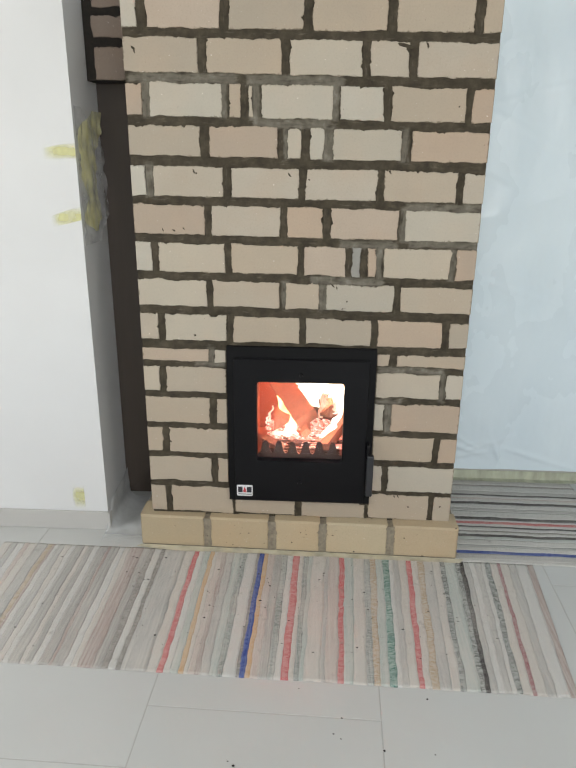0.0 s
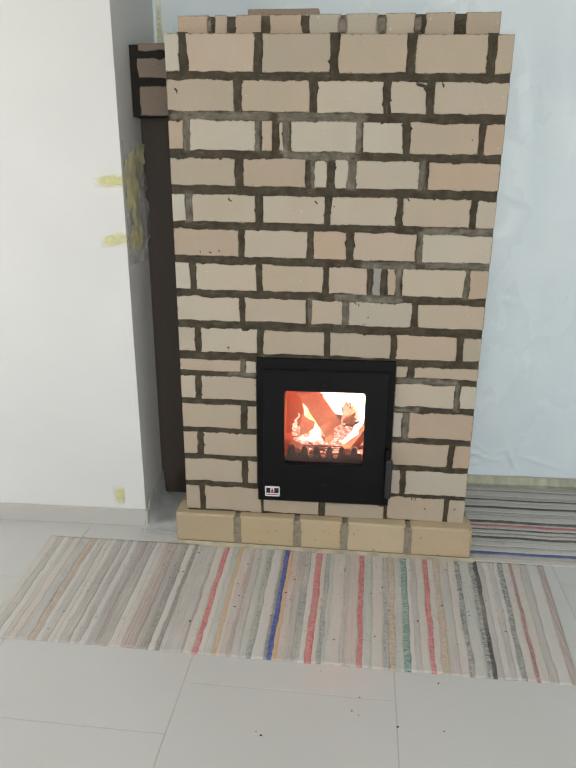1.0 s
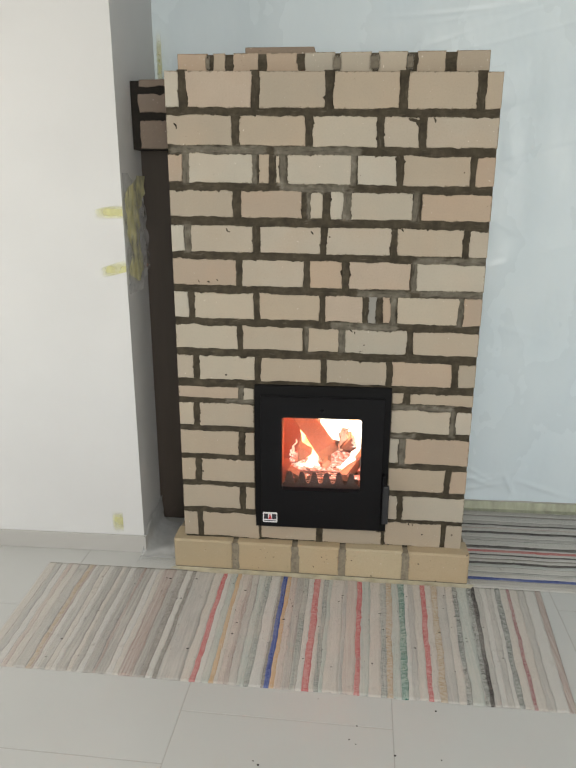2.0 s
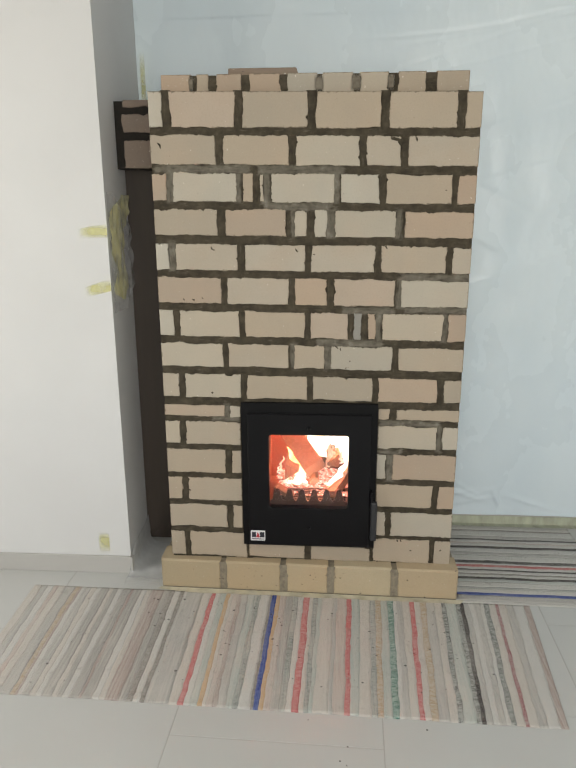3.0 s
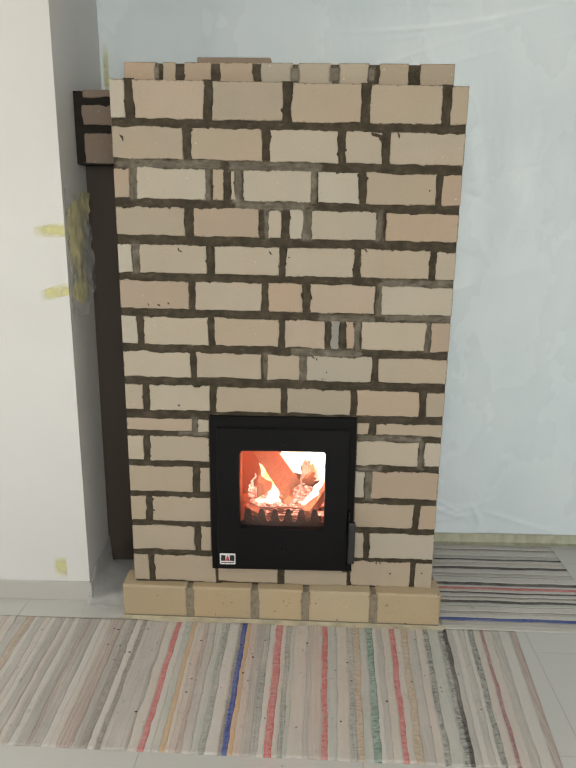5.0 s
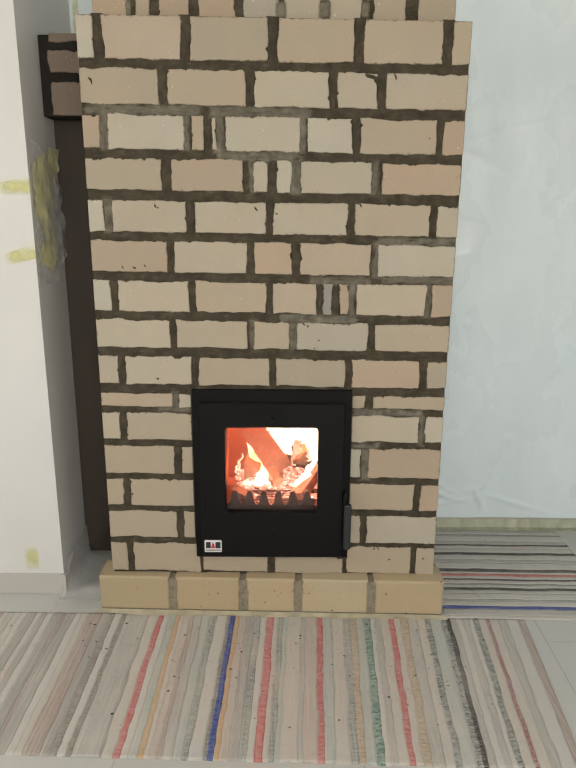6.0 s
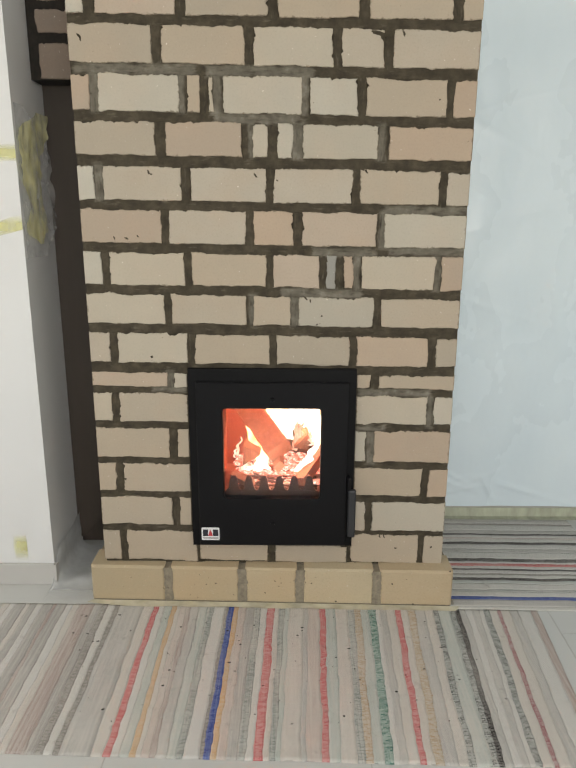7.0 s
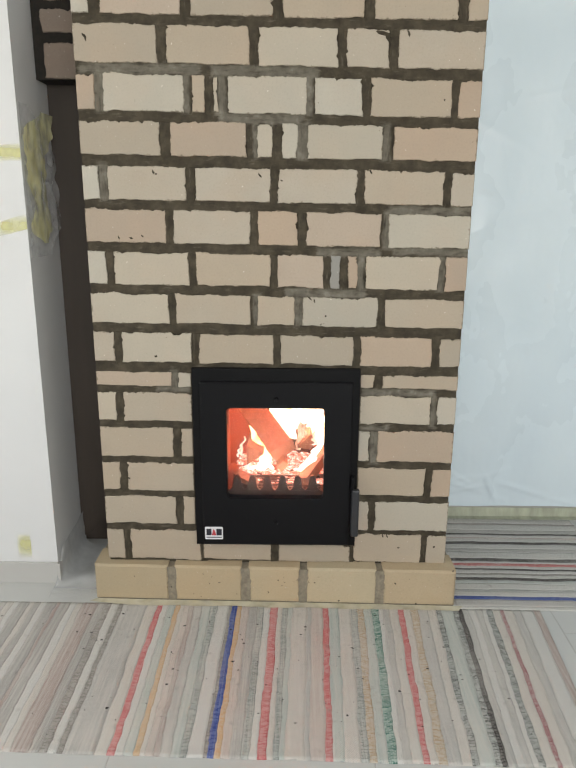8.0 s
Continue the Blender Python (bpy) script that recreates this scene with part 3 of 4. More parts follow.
def film_place(x, z):
    """The hung sheet: slack, with soft hollows and thin pulled creases."""
    y = BACK - 0.030 + 0.007 * noise.noise(Vector((x * 2.2, z * 1.1, 3))) + 0.004 * noise.noise(Vector((x * 7, z * 5, 9)))
    fan = z - 2.30 - 0.11 * (x - 0.97) - 0.02 * math.sin(x * 4)
    y += 0.003 * math.exp(-(fan / 0.007) ** 2) * max(0, min(1, (x - 0.7) * 2))
    crease = abs(x - 1.52 + 0.45 * (z - 0.14))
    y -= 0.008 * math.exp(-(crease / 0.012) ** 2) * math.exp(-((z - 0.14) / 0.05) ** 2)
    drop = x * 9 + 1.4 * noise.noise(Vector((x * 1.3, z * 0.9, 12)))
    y += 0.0035 * abs(math.sin(drop)) ** 3 * (0.4 + 0.6 * z / HIGH)
    y += 0.004 * abs(noise.noise(Vector((x * 3.1 + z * 1.7, z * 2.6 - x, 21)))) + 0.0015 * noise.noise(Vector((x * 9 - z * 5, z * 7, 31)))
    for px, pz, slope, reach, tall, thick in CREASES:
        along, off = x - px, z - pz - slope * (x - px) - 0.006 * noise.noise(Vector((x * 8, pz, 2)))
        if 0 < along < reach:
            sign, width = (-0.5, 0.8) if pz > 1.95 else (1.15, 1.2) if pz < 0.3 else (0.65, 1.3)
            y -= tall * sign * (0.55 + noise.noise(Vector((x * 5, pz * 9, 4)))) * math.exp(-(off / (thick * width)) ** 2) * math.sin(math.pi * along / reach) ** 0.5
    hem = max(0.0, 1 - (z - 0.058) / 0.05)
    return (x, min(y, BACK - 0.017) - 0.006 * hem * (0.6 + 0.5 * noise.noise(Vector((x * 6, 0, 1)))), z)


def film_span(z0, z1, proud, nu, nv):
    """A width of the film from z0 to z1, a little in front of the one it overlaps; its lower edge wanders."""
    def place(u, w):
        x = PIER_X + 0.0015 + (ROOM_E - PIER_X - 0.02) * u
        low = z0 + 0.012 * (x - 0.1) + 0.004 * noise.noise(Vector((x * 4, z0, 6))) if proud else z0
        x, y, z = film_place(x, low + (z1 - low) * w)
        return (x, y - proud * (0.7 + 0.3 * math.cos(w * 3)), z)
    return sheet(nu, nv, place)


plastic_film = thing("plastic_film", (1.4, BACK - 0.03, 0.0), "translucent white plastic sheeting hung over the wall", "plastic sheet")
part("film_width", film_span(0.058, 2.40, 0.0, 380, 300), FILM, plastic_film, smooth=True)
part("film_overlap", film_span(2.372, HIGH - 0.004, 0.0035, 380, 34), FILM, plastic_film, "upper width of film lapped over the lower", smooth=True)


def tape_strip(name_label, corners, mat=None):
    bm = bmesh.new()
    a, b2, c2, d = [Vector(p) for p in corners]
    nrm = (b2 - a).cross(d - a).normalized() * 0.0012
    low = [bm.verts.new(p) for p in (a, b2, c2, d)]
    top = [bm.verts.new(p + nrm) for p in (a, b2, c2, d)]
    bm.faces.new(low)
    bm.faces.new(top)
    for i in range(4):
        j = (i + 1) % 4
        bm.faces.new((low[i], low[j], top[j], top[i]))
    return tagged(part("masking_tape", bm, mat or TAPE), name_label, "tape")


f = PIER_Y - 0.001
tape_strip("faded yellow masking tape strip on the white wall", [(-0.33, f, 1.462), (PIER_X, f, 1.470), (PIER_X, f, 1.525), (-0.33, f, 1.502)], TAPE_FAINT)
tape_strip("faded yellow masking tape strip on the white wall", [(-0.325, f, 1.232), (PIER_X, f, 1.262), (PIER_X, f, 1.312), (-0.325, f, 1.272)], TAPE_FAINT)
tape_strip("faded yellow masking tape strip above the skirting", [(-0.356, f, 0.090), (-0.302, f, 0.090), (-0.302, f, 0.20), (-0.356, f, 0.20)], TAPE_FAINT)
tape_strip("yellow masking tape down the wall corner above the flue stub", [(PIER_X + 0.016, BACK - 0.040, 1.985), (PIER_X + 0.042, BACK - 0.044, 1.985), (PIER_X + 0.042, BACK - 0.044, 2.25), (PIER_X + 0.016, BACK - 0.040, 2.25)], TAPE_FAINT)
tape_strip("yellow green masking tape along the skirting", [(1.20, BACK - 0.016, 0.001), (2.6, BACK - 0.016, 0.001), (2.6, BACK - 0.016, 0.044), (1.20, BACK - 0.016, 0.044)], TAPE_SOFT)
tape_strip("yellow green masking tape on the floor at the skirting", [(1.20, BACK - 0.050, 0.0015), (2.6, BACK - 0.050, 0.0015), (2.6, BACK - 0.018, 0.0015), (1.20, BACK - 0.018, 0.0015)], TAPE_SOFT)


def flap_place(u, w):
    """A torn sheet, widest at mid-height, with an uneven free edge."""
    z = 1.17 + 0.47 * w
    wide = 0.285 * (math.sin(math.pi * (0.12 + 0.86 * w)) ** 0.6) + 0.05 * noise.noise(Vector((z * 11, 1, 5))) + 0.03 * noise.noise(Vector((z * 34, 2, 5)))
    y = PIER_Y + 0.005 + max(0.02, wide) * u
    return (PIER_X + 0.005 + 0.02 * u * u * abs(noise.noise(Vector((y * 14, z * 9, 2)))) + 0.004 * u, y, z)


tagged(part("film_remnant", sheet(16, 26, flap_place), FLAP, smooth=True), "torn dusty film remnant stuck to the wall's return", "plastic sheet")


# crumpled tape on the return: share of its height, inner and outer edge
TORN = ((0.0, 0.19, 0.22), (0.1, 0.085, 0.27), (0.3, 0.13, 0.255), (0.48, 0.088, 0.248), (0.65, 0.083, 0.255), (0.83, 0.086, 0.33), (1.0, 0.25, 0.36))


def torn_tape(u, w):
    """A crumpled strip that winds down the wall's return."""
    z = 1.212 + 0.42 * w
    i = max(k for k in range(len(TORN) - 1) if TORN[k][0] <= w)
    t = (w - TORN[i][0]) / (TORN[i + 1][0] - TORN[i][0])
    t = t * t * (3 - 2 * t)
    a, b = (TORN[i][k] + (TORN[i + 1][k] - TORN[i][k]) * t for k in (1, 2))
    a += 0.014 * noise.noise(Vector((z * 45, 2, 1)))
    b += 0.022 * noise.noise(Vector((z * 38, 6, 1)))
    y = a + (b - a) * u
    return (PIER_X + 0.012 + 0.007 * noise.noise(Vector((y * 25, z * 16, 4))), y, z)


def drape_place(u, w):
    """Film that slides off the wall's return and spreads over the floor up to the plinth."""
    y = -0.045 + 0.40 * u + 0.010 * noise.noise(Vector((u * 3, w * 3, 11)))
    lift = max(0.0, min(1.0, (y - PIER_Y + 0.035) / 0.07))
    lift *= lift * (3 - 2 * lift)
    reach = 0.165 + 0.012 * noise.noise(Vector((u * 7, 3, 1)))
    rise, r = (0.115 + 0.03 * u) * lift, 0.035 + 0.02 * u
    left = PIER_X + 0.012 - 0.02 * (1 - lift) * (1 - w)
    if w < 0.35:
        x, z = left, rise + (r * lift - rise) * w / 0.35
    elif w < 0.65:
        a = 0.5 * math.pi * (w - 0.35) / 0.30
        x, z = left + r * (1 - math.cos(a)), r * (1 - math.sin(a)) * lift
    else:
        x, z = left + r + (reach - r) * (w - 0.65) / 0.35, 0.0
    return (x + 0.004 * noise.noise(Vector((u * 6, w * 5, 4))), y, max(0.0, z) + 0.004 + 0.0025 * noise.noise(Vector((u * 9, w * 6, 7))))


tagged(part("film_drape", sheet(34, 26, drape_place), DRAPE, smooth=True), "dusty plastic film sagging from the wall onto the floor", "plastic sheet")
tagged(part("masking_tape", sheet(14, 50, torn_tape), TAPE_CREASED, smooth=True), "crumpled yellow masking tape on the wall's return", "tape")

# ---- the brick stove ----
WIDE, TOP = 1.176, 1.977
stove = thing("brick_stove", (0.59, 0.3, 0.0), "beige brick stove with dark smeared mortar and black door", "stove")
core = holed_block(0.004, WIDE - 0.004, 0.0, TOP - 0.012, 0.36, 0.81, 0.33, 0.74, 0.0075, 0.60, 0.42)
for v in core.verts:
    if v.co.x > 1.0 and v.co.z > 1.0:
        v.co.x += 0.008
part("mortar_body", core, MORTAR, stove, "dark grey-brown mortar, smeared")

DOOR = (0.308, 0.860)
serial = 0
PERPENDS = []


def course(z0, z1, joints, tones="", ends=(0.0, WIDE), gap=0.022, front=0.0, name="brick", mat=None, depth=0.112, fall=0.013):
    """One course: bricks between the joints, whose middles are given; tones: a letter for each brick."""
    global serial
    far = ends[1] + (0.0075 * max(0.0, z0 - 0.75) if ends[1] == WIDE else 0.0)
    edges = [ends[0], *joints, far]
    PERPENDS.extend((at, z0, z1, gap, fall, (ends[0] + ends[1]) / 2) for at in joints)
    for i, (a, b) in enumerate(zip(edges, edges[1:])):
        serial += 1
        tone = tones[i] if i < len(tones) else "b"
        if tone == "-":
            continue
        m = mat or {"b": BRICK, "w": BRICK_WARM, "p": BRICK_PALE, "g": BRICK_GREY}[tone]
        first, last = i == 0, i == len(edges) - 2
        g = gap / 2
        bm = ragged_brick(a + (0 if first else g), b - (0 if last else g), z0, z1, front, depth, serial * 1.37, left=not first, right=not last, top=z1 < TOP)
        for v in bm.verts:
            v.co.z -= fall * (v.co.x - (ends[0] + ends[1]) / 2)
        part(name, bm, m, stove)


course(1.855, TOP, (0.063, 0.326, 0.588, 0.850, 1.115), "pwbbbb", gap=0.026)
course(1.728, 1.832, (0.253, 0.519, 0.774, 0.922), "bbpbb", gap=0.024)
course(1.598, 1.702, (0.066, 0.324, 0.385, 0.427, 0.684, 0.848, 1.108), "wpbpppbw")
course(1.475, 1.573, (0.254, 0.5125, 0.588, 0.662, 0.916), "bwpppw", gap=0.029)
course(1.346, 1.447, (0.064, 0.324, 0.578, 0.839, 1.102), "pbbbbb")
course(1.219, 1.322, (0.257, 0.517, 0.663, 0.918), "wbwwp")
course(1.090, 1.194, (0.068, 0.324, 0.578, 0.744, 0.795, 0.850, 1.103), "ppbwgwpw")
course(0.970, 1.064, (0.257, 0.516, 0.655, 0.916), "pbbpb")
course(0.842, 0.941, (0.079, 0.327, 0.587, 0.843, 1.099), "bpbbwb")
course(0.767, 0.815, (0.256,), "wp", (0.0, DOOR[0]))
course(0.762, 0.810, (0.917,), "bb", (DOOR[1], WIDE))
course(0.647, 0.747, (0.072,), "pb", (0.0, DOOR[0]))
course(0.642, 0.740, (1.105,), "pp", (DOOR[1], WIDE))
course(0.522, 0.627, (0.255,), "bb", (0.0, DOOR[0]))
course(0.508, 0.620, (0.911,), "pw", (DOOR[1], WIDE))
course(0.400, 0.502, (0.070,), "bb", (0.0, DOOR[0]))
course(0.386, 0.487, (1.100,), "bw", (DOOR[1], WIDE))
course(0.276, 0.380, (0.258,), "bb", (0.0, DOOR[0]))
course(0.256, 0.364, (0.911,), "bp", (DOOR[1], WIDE))
course(0.138, 0.252, (0.071, 0.333), "bb-", (0.0, 0.583), fall=0.02)
course(0.136, 0.244, (0.843, 1.098), "-bb", (0.583, WIDE), fall=0.02)
course(0.137, 0.203, (0.583,), "bb", (0.333, 0.843), fall=0.02)



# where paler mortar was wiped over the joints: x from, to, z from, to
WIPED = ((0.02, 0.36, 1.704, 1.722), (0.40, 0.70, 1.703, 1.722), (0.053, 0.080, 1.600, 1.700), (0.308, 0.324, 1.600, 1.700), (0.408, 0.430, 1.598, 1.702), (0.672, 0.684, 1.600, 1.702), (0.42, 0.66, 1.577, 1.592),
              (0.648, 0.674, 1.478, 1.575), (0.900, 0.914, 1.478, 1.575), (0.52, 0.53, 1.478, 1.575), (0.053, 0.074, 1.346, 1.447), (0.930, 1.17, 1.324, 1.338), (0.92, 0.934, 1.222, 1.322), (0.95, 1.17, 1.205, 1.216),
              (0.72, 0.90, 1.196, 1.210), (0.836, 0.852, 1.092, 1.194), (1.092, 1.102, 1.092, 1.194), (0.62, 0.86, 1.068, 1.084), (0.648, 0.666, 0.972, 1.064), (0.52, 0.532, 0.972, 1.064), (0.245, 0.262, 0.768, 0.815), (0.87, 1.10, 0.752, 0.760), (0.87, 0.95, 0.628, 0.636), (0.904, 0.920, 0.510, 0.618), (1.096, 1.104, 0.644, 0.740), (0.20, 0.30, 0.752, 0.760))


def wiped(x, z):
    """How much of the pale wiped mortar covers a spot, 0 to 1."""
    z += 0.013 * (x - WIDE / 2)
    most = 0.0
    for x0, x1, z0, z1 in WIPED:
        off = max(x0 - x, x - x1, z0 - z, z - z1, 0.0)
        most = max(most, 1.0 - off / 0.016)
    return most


def mortar_joint(x0, x1, z0, z1, fall=0.013, middle=WIDE / 2):
    """A struck mortar joint: hollowed towards its upper or one side edge, uneven, its rim tucked behind the bricks."""
    global serial
    serial += 1
    flat = x1 - x0 > z1 - z0
    long = (x1 - x0) if flat else (z1 - z0)
    wide = (z1 - z0) if flat else (x1 - x0)
    nu, nv = max(3, round(long / 0.006)), 7
    bm = bmesh.new()
    tone = bm.verts.layers.float.new("wipe")
    rows = []
    for i in range(nu + 1):
        row = []
        for j in range(nv + 1):
            u, v = i / nu, j / nv
            x, z = (x0 + long * u, z0 + wide * v) if flat else (x0 + wide * v, z0 + long * u)
            z -= fall * (x - middle)
            rough = noise.noise(Vector((x * 40, z * 40, serial))) + 0.6 * noise.noise(Vector((x * 130, z * 130, serial)))
            hollow = 0.0018 + 0.0022 * v + 0.0009 * rough
            y = 0.0078 if j in (0, nv) else max(0.0006, hollow)
            p = bm.verts.new((x, y, z))
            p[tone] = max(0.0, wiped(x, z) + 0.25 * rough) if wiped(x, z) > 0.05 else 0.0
            row.append(p)
        rows.append(row)
    for p, q in zip(rows, rows[1:]):
        for j in range(nv):
            bm.faces.new((p[j], p[j + 1], q[j + 1], q[j]))
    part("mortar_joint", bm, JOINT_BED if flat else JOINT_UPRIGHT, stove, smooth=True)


for z0, z1 in ((1.832, 1.855), (1.702, 1.728), (1.573, 1.598), (1.447, 1.475), (1.322, 1.346), (1.194, 1.219), (1.064, 1.090), (0.941, 0.970), (0.812, 0.842)):
    mortar_joint(0.002, WIDE - 0.002 + 0.0075 * max(0.0, z0 - 0.75), z0 - 0.009, z1 + 0.009)
for z0, z1 in ((0.747, 0.767), (0.627, 0.647), (0.502, 0.522), (0.380, 0.400), (0.252, 0.276)):
    mortar_joint(0.002, DOOR[0], z0 - 0.009, z1 + 0.009, 0.013, DOOR[0] / 2)
for z0, z1 in ((0.740, 0.762), (0.620, 0.642), (0.487, 0.508), (0.364, 0.386), (0.244, 0.256)):
    mortar_joint(DOOR[1], WIDE - 0.002, z0 - 0.009, z1 + 0.009, 0.013, (DOOR[1] + WIDE) / 2)
for at, z0, z1, gap, fall, middle in PERPENDS:
    mortar_joint(at - gap / 2 - 0.006, at + gap / 2 + 0.006, z0 - 0.004, z1 + 0.004, fall, middle)


def mark(x, z, w, h, y=0.0):
    """A dab of dark mortar smeared on a brick's face."""
    global serial
    serial += 1
    lean = radians(-42 + 30 * math.sin(serial * 2.3))
    bm = lump((0, 0, 0), (w * 0.55, 0.0012, h * 0.5), serial * 0.7, 0.9, 2)
    bmesh.ops.rotate(bm, verts=bm.verts, cent=(0, 0, 0), matrix=Matrix.Rotation(-lean if w > h else lean * 0.4, 3, "Y"))
    bmesh.ops.translate(bm, verts=bm.verts, vec=(x, y - 0.0002, z))
    part("mortar_dab", bm, MORTAR, stove)


for dab in ((0.032, 1.806, 0.013, 0.006), (0.036, 1.798, 0.005, 0.014), (0.100, 1.240, 0.010, 0.004), (0.138, 1.239, 0.011, 0.005), (0.172, 1.246, 0.008, 0.004), (0.198, 0.868, 0.008, 0.008), (0.892, 1.814, 0.042, 0.014), (0.902, 1.806, 0.02, 0.012),
            (0.962, 1.816, 0.006, 0.016), (1.012, 0.192, 0.007, 0.007), (1.135, 0.196, 0.007, 0.007), (0.742, 1.002, 0.005, 0.005), (0.60, 1.412, 0.006, 0.005), (0.214, 1.434, 0.010, 0.006), (0.222, 1.428, 0.005, 0.006), (0.535, 1.426, 0.014, 0.006),
            (0.868, 1.438, 0.012, 0.005), (0.056, 1.652, 0.005, 0.005), (1.075, 1.640, 0.004, 0.004), (0.690, 1.058, 0.020, 0.004), (0.705, 1.050, 0.004, 0.012), (0.075, 0.452, 0.008, 0.010), (0.088, 0.445, 0.008, 0.006), (0.955, 0.238, 0.004, 0.014), (0.970, 0.236, 0.012, 0.004)):
    mark(*dab)

rnd = random.Random(23)
for k in range(15):
    x, size = rnd.uniform(0.0, 1.16), rnd.uniform(0.002, 0.0055)
    mark(x, rnd.choice((0.022, 0.05, 0.08, 0.105)) + rnd.uniform(-0.014, 0.014), size, size * 0.8, -0.030 - 0.024 * x)

# cap of half bricks, set back, with dark and grey joints
part("cap_mortar", box(0.042, 1.141, 0.054, 0.58, TOP - 0.013, 2.042), MORTAR, stove)
for x0, x1, tone in ((0.039, 0.150, "w"), (0.169, 0.214, "b"), (0.240, 0.335, "w"), (0.362, 0.473, "w"), (0.498, 0.604, "p"), (0.620, 0.735, "p"), (0.757, 0.862, "p"), (0.893, 0.993, "b"), (1.028, 1.143, "b")):
    serial += 1
    part("cap_brick", ragged_brick(x0, x1, TOP - 0.004, 2.046, 0.050, 0.11, serial * 1.37, left=x0 > 0.05, right=x1 < 1.1, top=False), {"b": BRICK, "w": BRICK_WARM, "p": BRICK_PALE}[tone], stove)

for x0, x1 in ((0.592, 0.632), (0.724, 0.768), (0.852, 0.884), (0.140, 0.160)):
    serial += 1
    part("mortar_smear", ragged_brick(x0, x1, TOP + 0.002, 2.044, 0.0488, 0.003, serial * 1.37, 0.003, soft=0.0004), MORTAR_WIPED, stove, "grey mortar wiped over the joint")

# plinth of yellower bricks, slightly askew
plinth = bmesh.new()
box(-0.040, 1.201, 0.0, 0.60, 0.0, 0.128, bm=plinth)
for v in plinth.verts:
    if v.co.y < 0.1:
        v.co.y = -0.026 - 0.024 * v.co.x
part("plinth_mortar", plinth, MORTAR_LIGHT, stove, "light grey mortar")
pj = (-0.044, 0.224, 0.480, 0.681, 0.946, 1.205)
for i, (a, b) in enumerate(zip(pj, pj[1:])):
    serial += 1
    bm = ragged_brick(a + (0.011 if i else 0), b - (0.011 if i < 4 else 0), 0.001, 0.134, 0.0, 0.115, serial * 1.37, 0.003, left=i > 0, right=i < 4, top=False, bottom=False, soft=0.007)
    for v in bm.verts:
        v.co.y += -0.030 - 0.024 * v.co.x
    part("plinth_brick", bm, BRICK_TAN if i == 4 else BRICK_YELLOW, stove)

# flue stub between wall and stove; part of its shade is in the brick colour
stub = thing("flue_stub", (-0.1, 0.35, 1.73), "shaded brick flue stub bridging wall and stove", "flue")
part("stub_body", box(PIER_X + 0.002, 0.003, 0.264, 0.56, 1.733, 1.990), BLACK_MORTAR, stub)
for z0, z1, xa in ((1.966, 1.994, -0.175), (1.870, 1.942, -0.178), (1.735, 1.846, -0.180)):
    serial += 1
    part("brick", ragged_brick(xa, 0.002, z0, z1, 0.260, 0.1, serial * 1.37, 0.005, right=False, top=z1 < 1.99), BRICK_SHADED, stub)

# slab left on top
bm = box(0.271, 0.537, 0.15, 0.27, 2.0465, 2.083, 0.004)
for v in bm.verts:
    if v.co.x > 0.5 and v.co.z > 2.07:
        v.co.x -= 0.010
tagged(part("loose_slab", bm, BRICK_SLAB), "loose brown brick slab lying on the stove's cap", "brick")

# ---- the stove door ----
X0, X1, Z0, Z1 = 0.313, 0.857, 0.208, 0.832
door_frame = holed_block(X0, X1, Z0, Z1, 0.372, 0.796, 0.330, 0.742, -0.014, 0.012)
door = part("stove_door", door_frame, STEEL_DULL, stove, "matt black steel firebox door")
leaf = bmesh.new()
GX0, GX1, GZ0, GZ1 = 0.423, 0.745, 0.386, 0.702


def rounded(x0, x1, z0, z1, r, steps=5):
    pts = []
    for cx, cz, a0 in ((x1 - r, z1 - r, 0), (x0 + r, z1 - r, 90), (x0 + r, z0 + r, 180), (x1 - r, z0 + r, 270)):
        for k in range(steps + 1):
            a = radians(a0 + 90 * k / steps)
            pts.append((cx + r * math.cos(a), cz + r * math.sin(a)))
    return pts


outline, hole = rounded(0.336, 0.836, 0.212, 0.790, 0.004), rounded(GX0, GX1, GZ0, GZ1, 0.012)
face, lip = rounded(0.341, 0.831, 0.217, 0.785, 0.004), rounded(GX0 - 0.003, GX1 + 0.003, GZ0 - 0.003, GZ1 + 0.003, 0.014)
for depths, pts_a, pts_b in (((-0.026, -0.026), face, lip), ((-0.026, -0.022), face, outline), ((-0.022, -0.0145), outline, outline), ((-0.026, -0.023), lip, hole), ((-0.023, 0.004), hole, hole)):
    va = [leaf.verts.new((x, depths[0], z)) for x, z in pts_a]
    vb = [leaf.verts.new((x, depths[1], z)) for x, z in pts_b]
    for i in range(len(va)):
        j = (i + 1) % len(va)
        leaf.faces.new((va[i], va[j], vb[j], vb[i]))
bmesh.ops.remove_doubles(leaf, verts=leaf.verts, dist=0.0001)
part("door_leaf", leaf, STEEL, door)
part("door_glass", box(GX0 - 0.012, GX1 + 0.012, 0.005, 0.009, GZ0 - 0.012, GZ1 + 0.012), GLASS, door, "clear heat-proof glass")
part("handle", box(0.838, 0.864, -0.052, -0.030, 0.258, 0.428, 0.005), HANDLE, door, "dark grey lever handle")
part("handle_pivot", box(0.836, 0.846, -0.046, -0.0142, 0.415, 0.470, 0.003), STEEL, door)
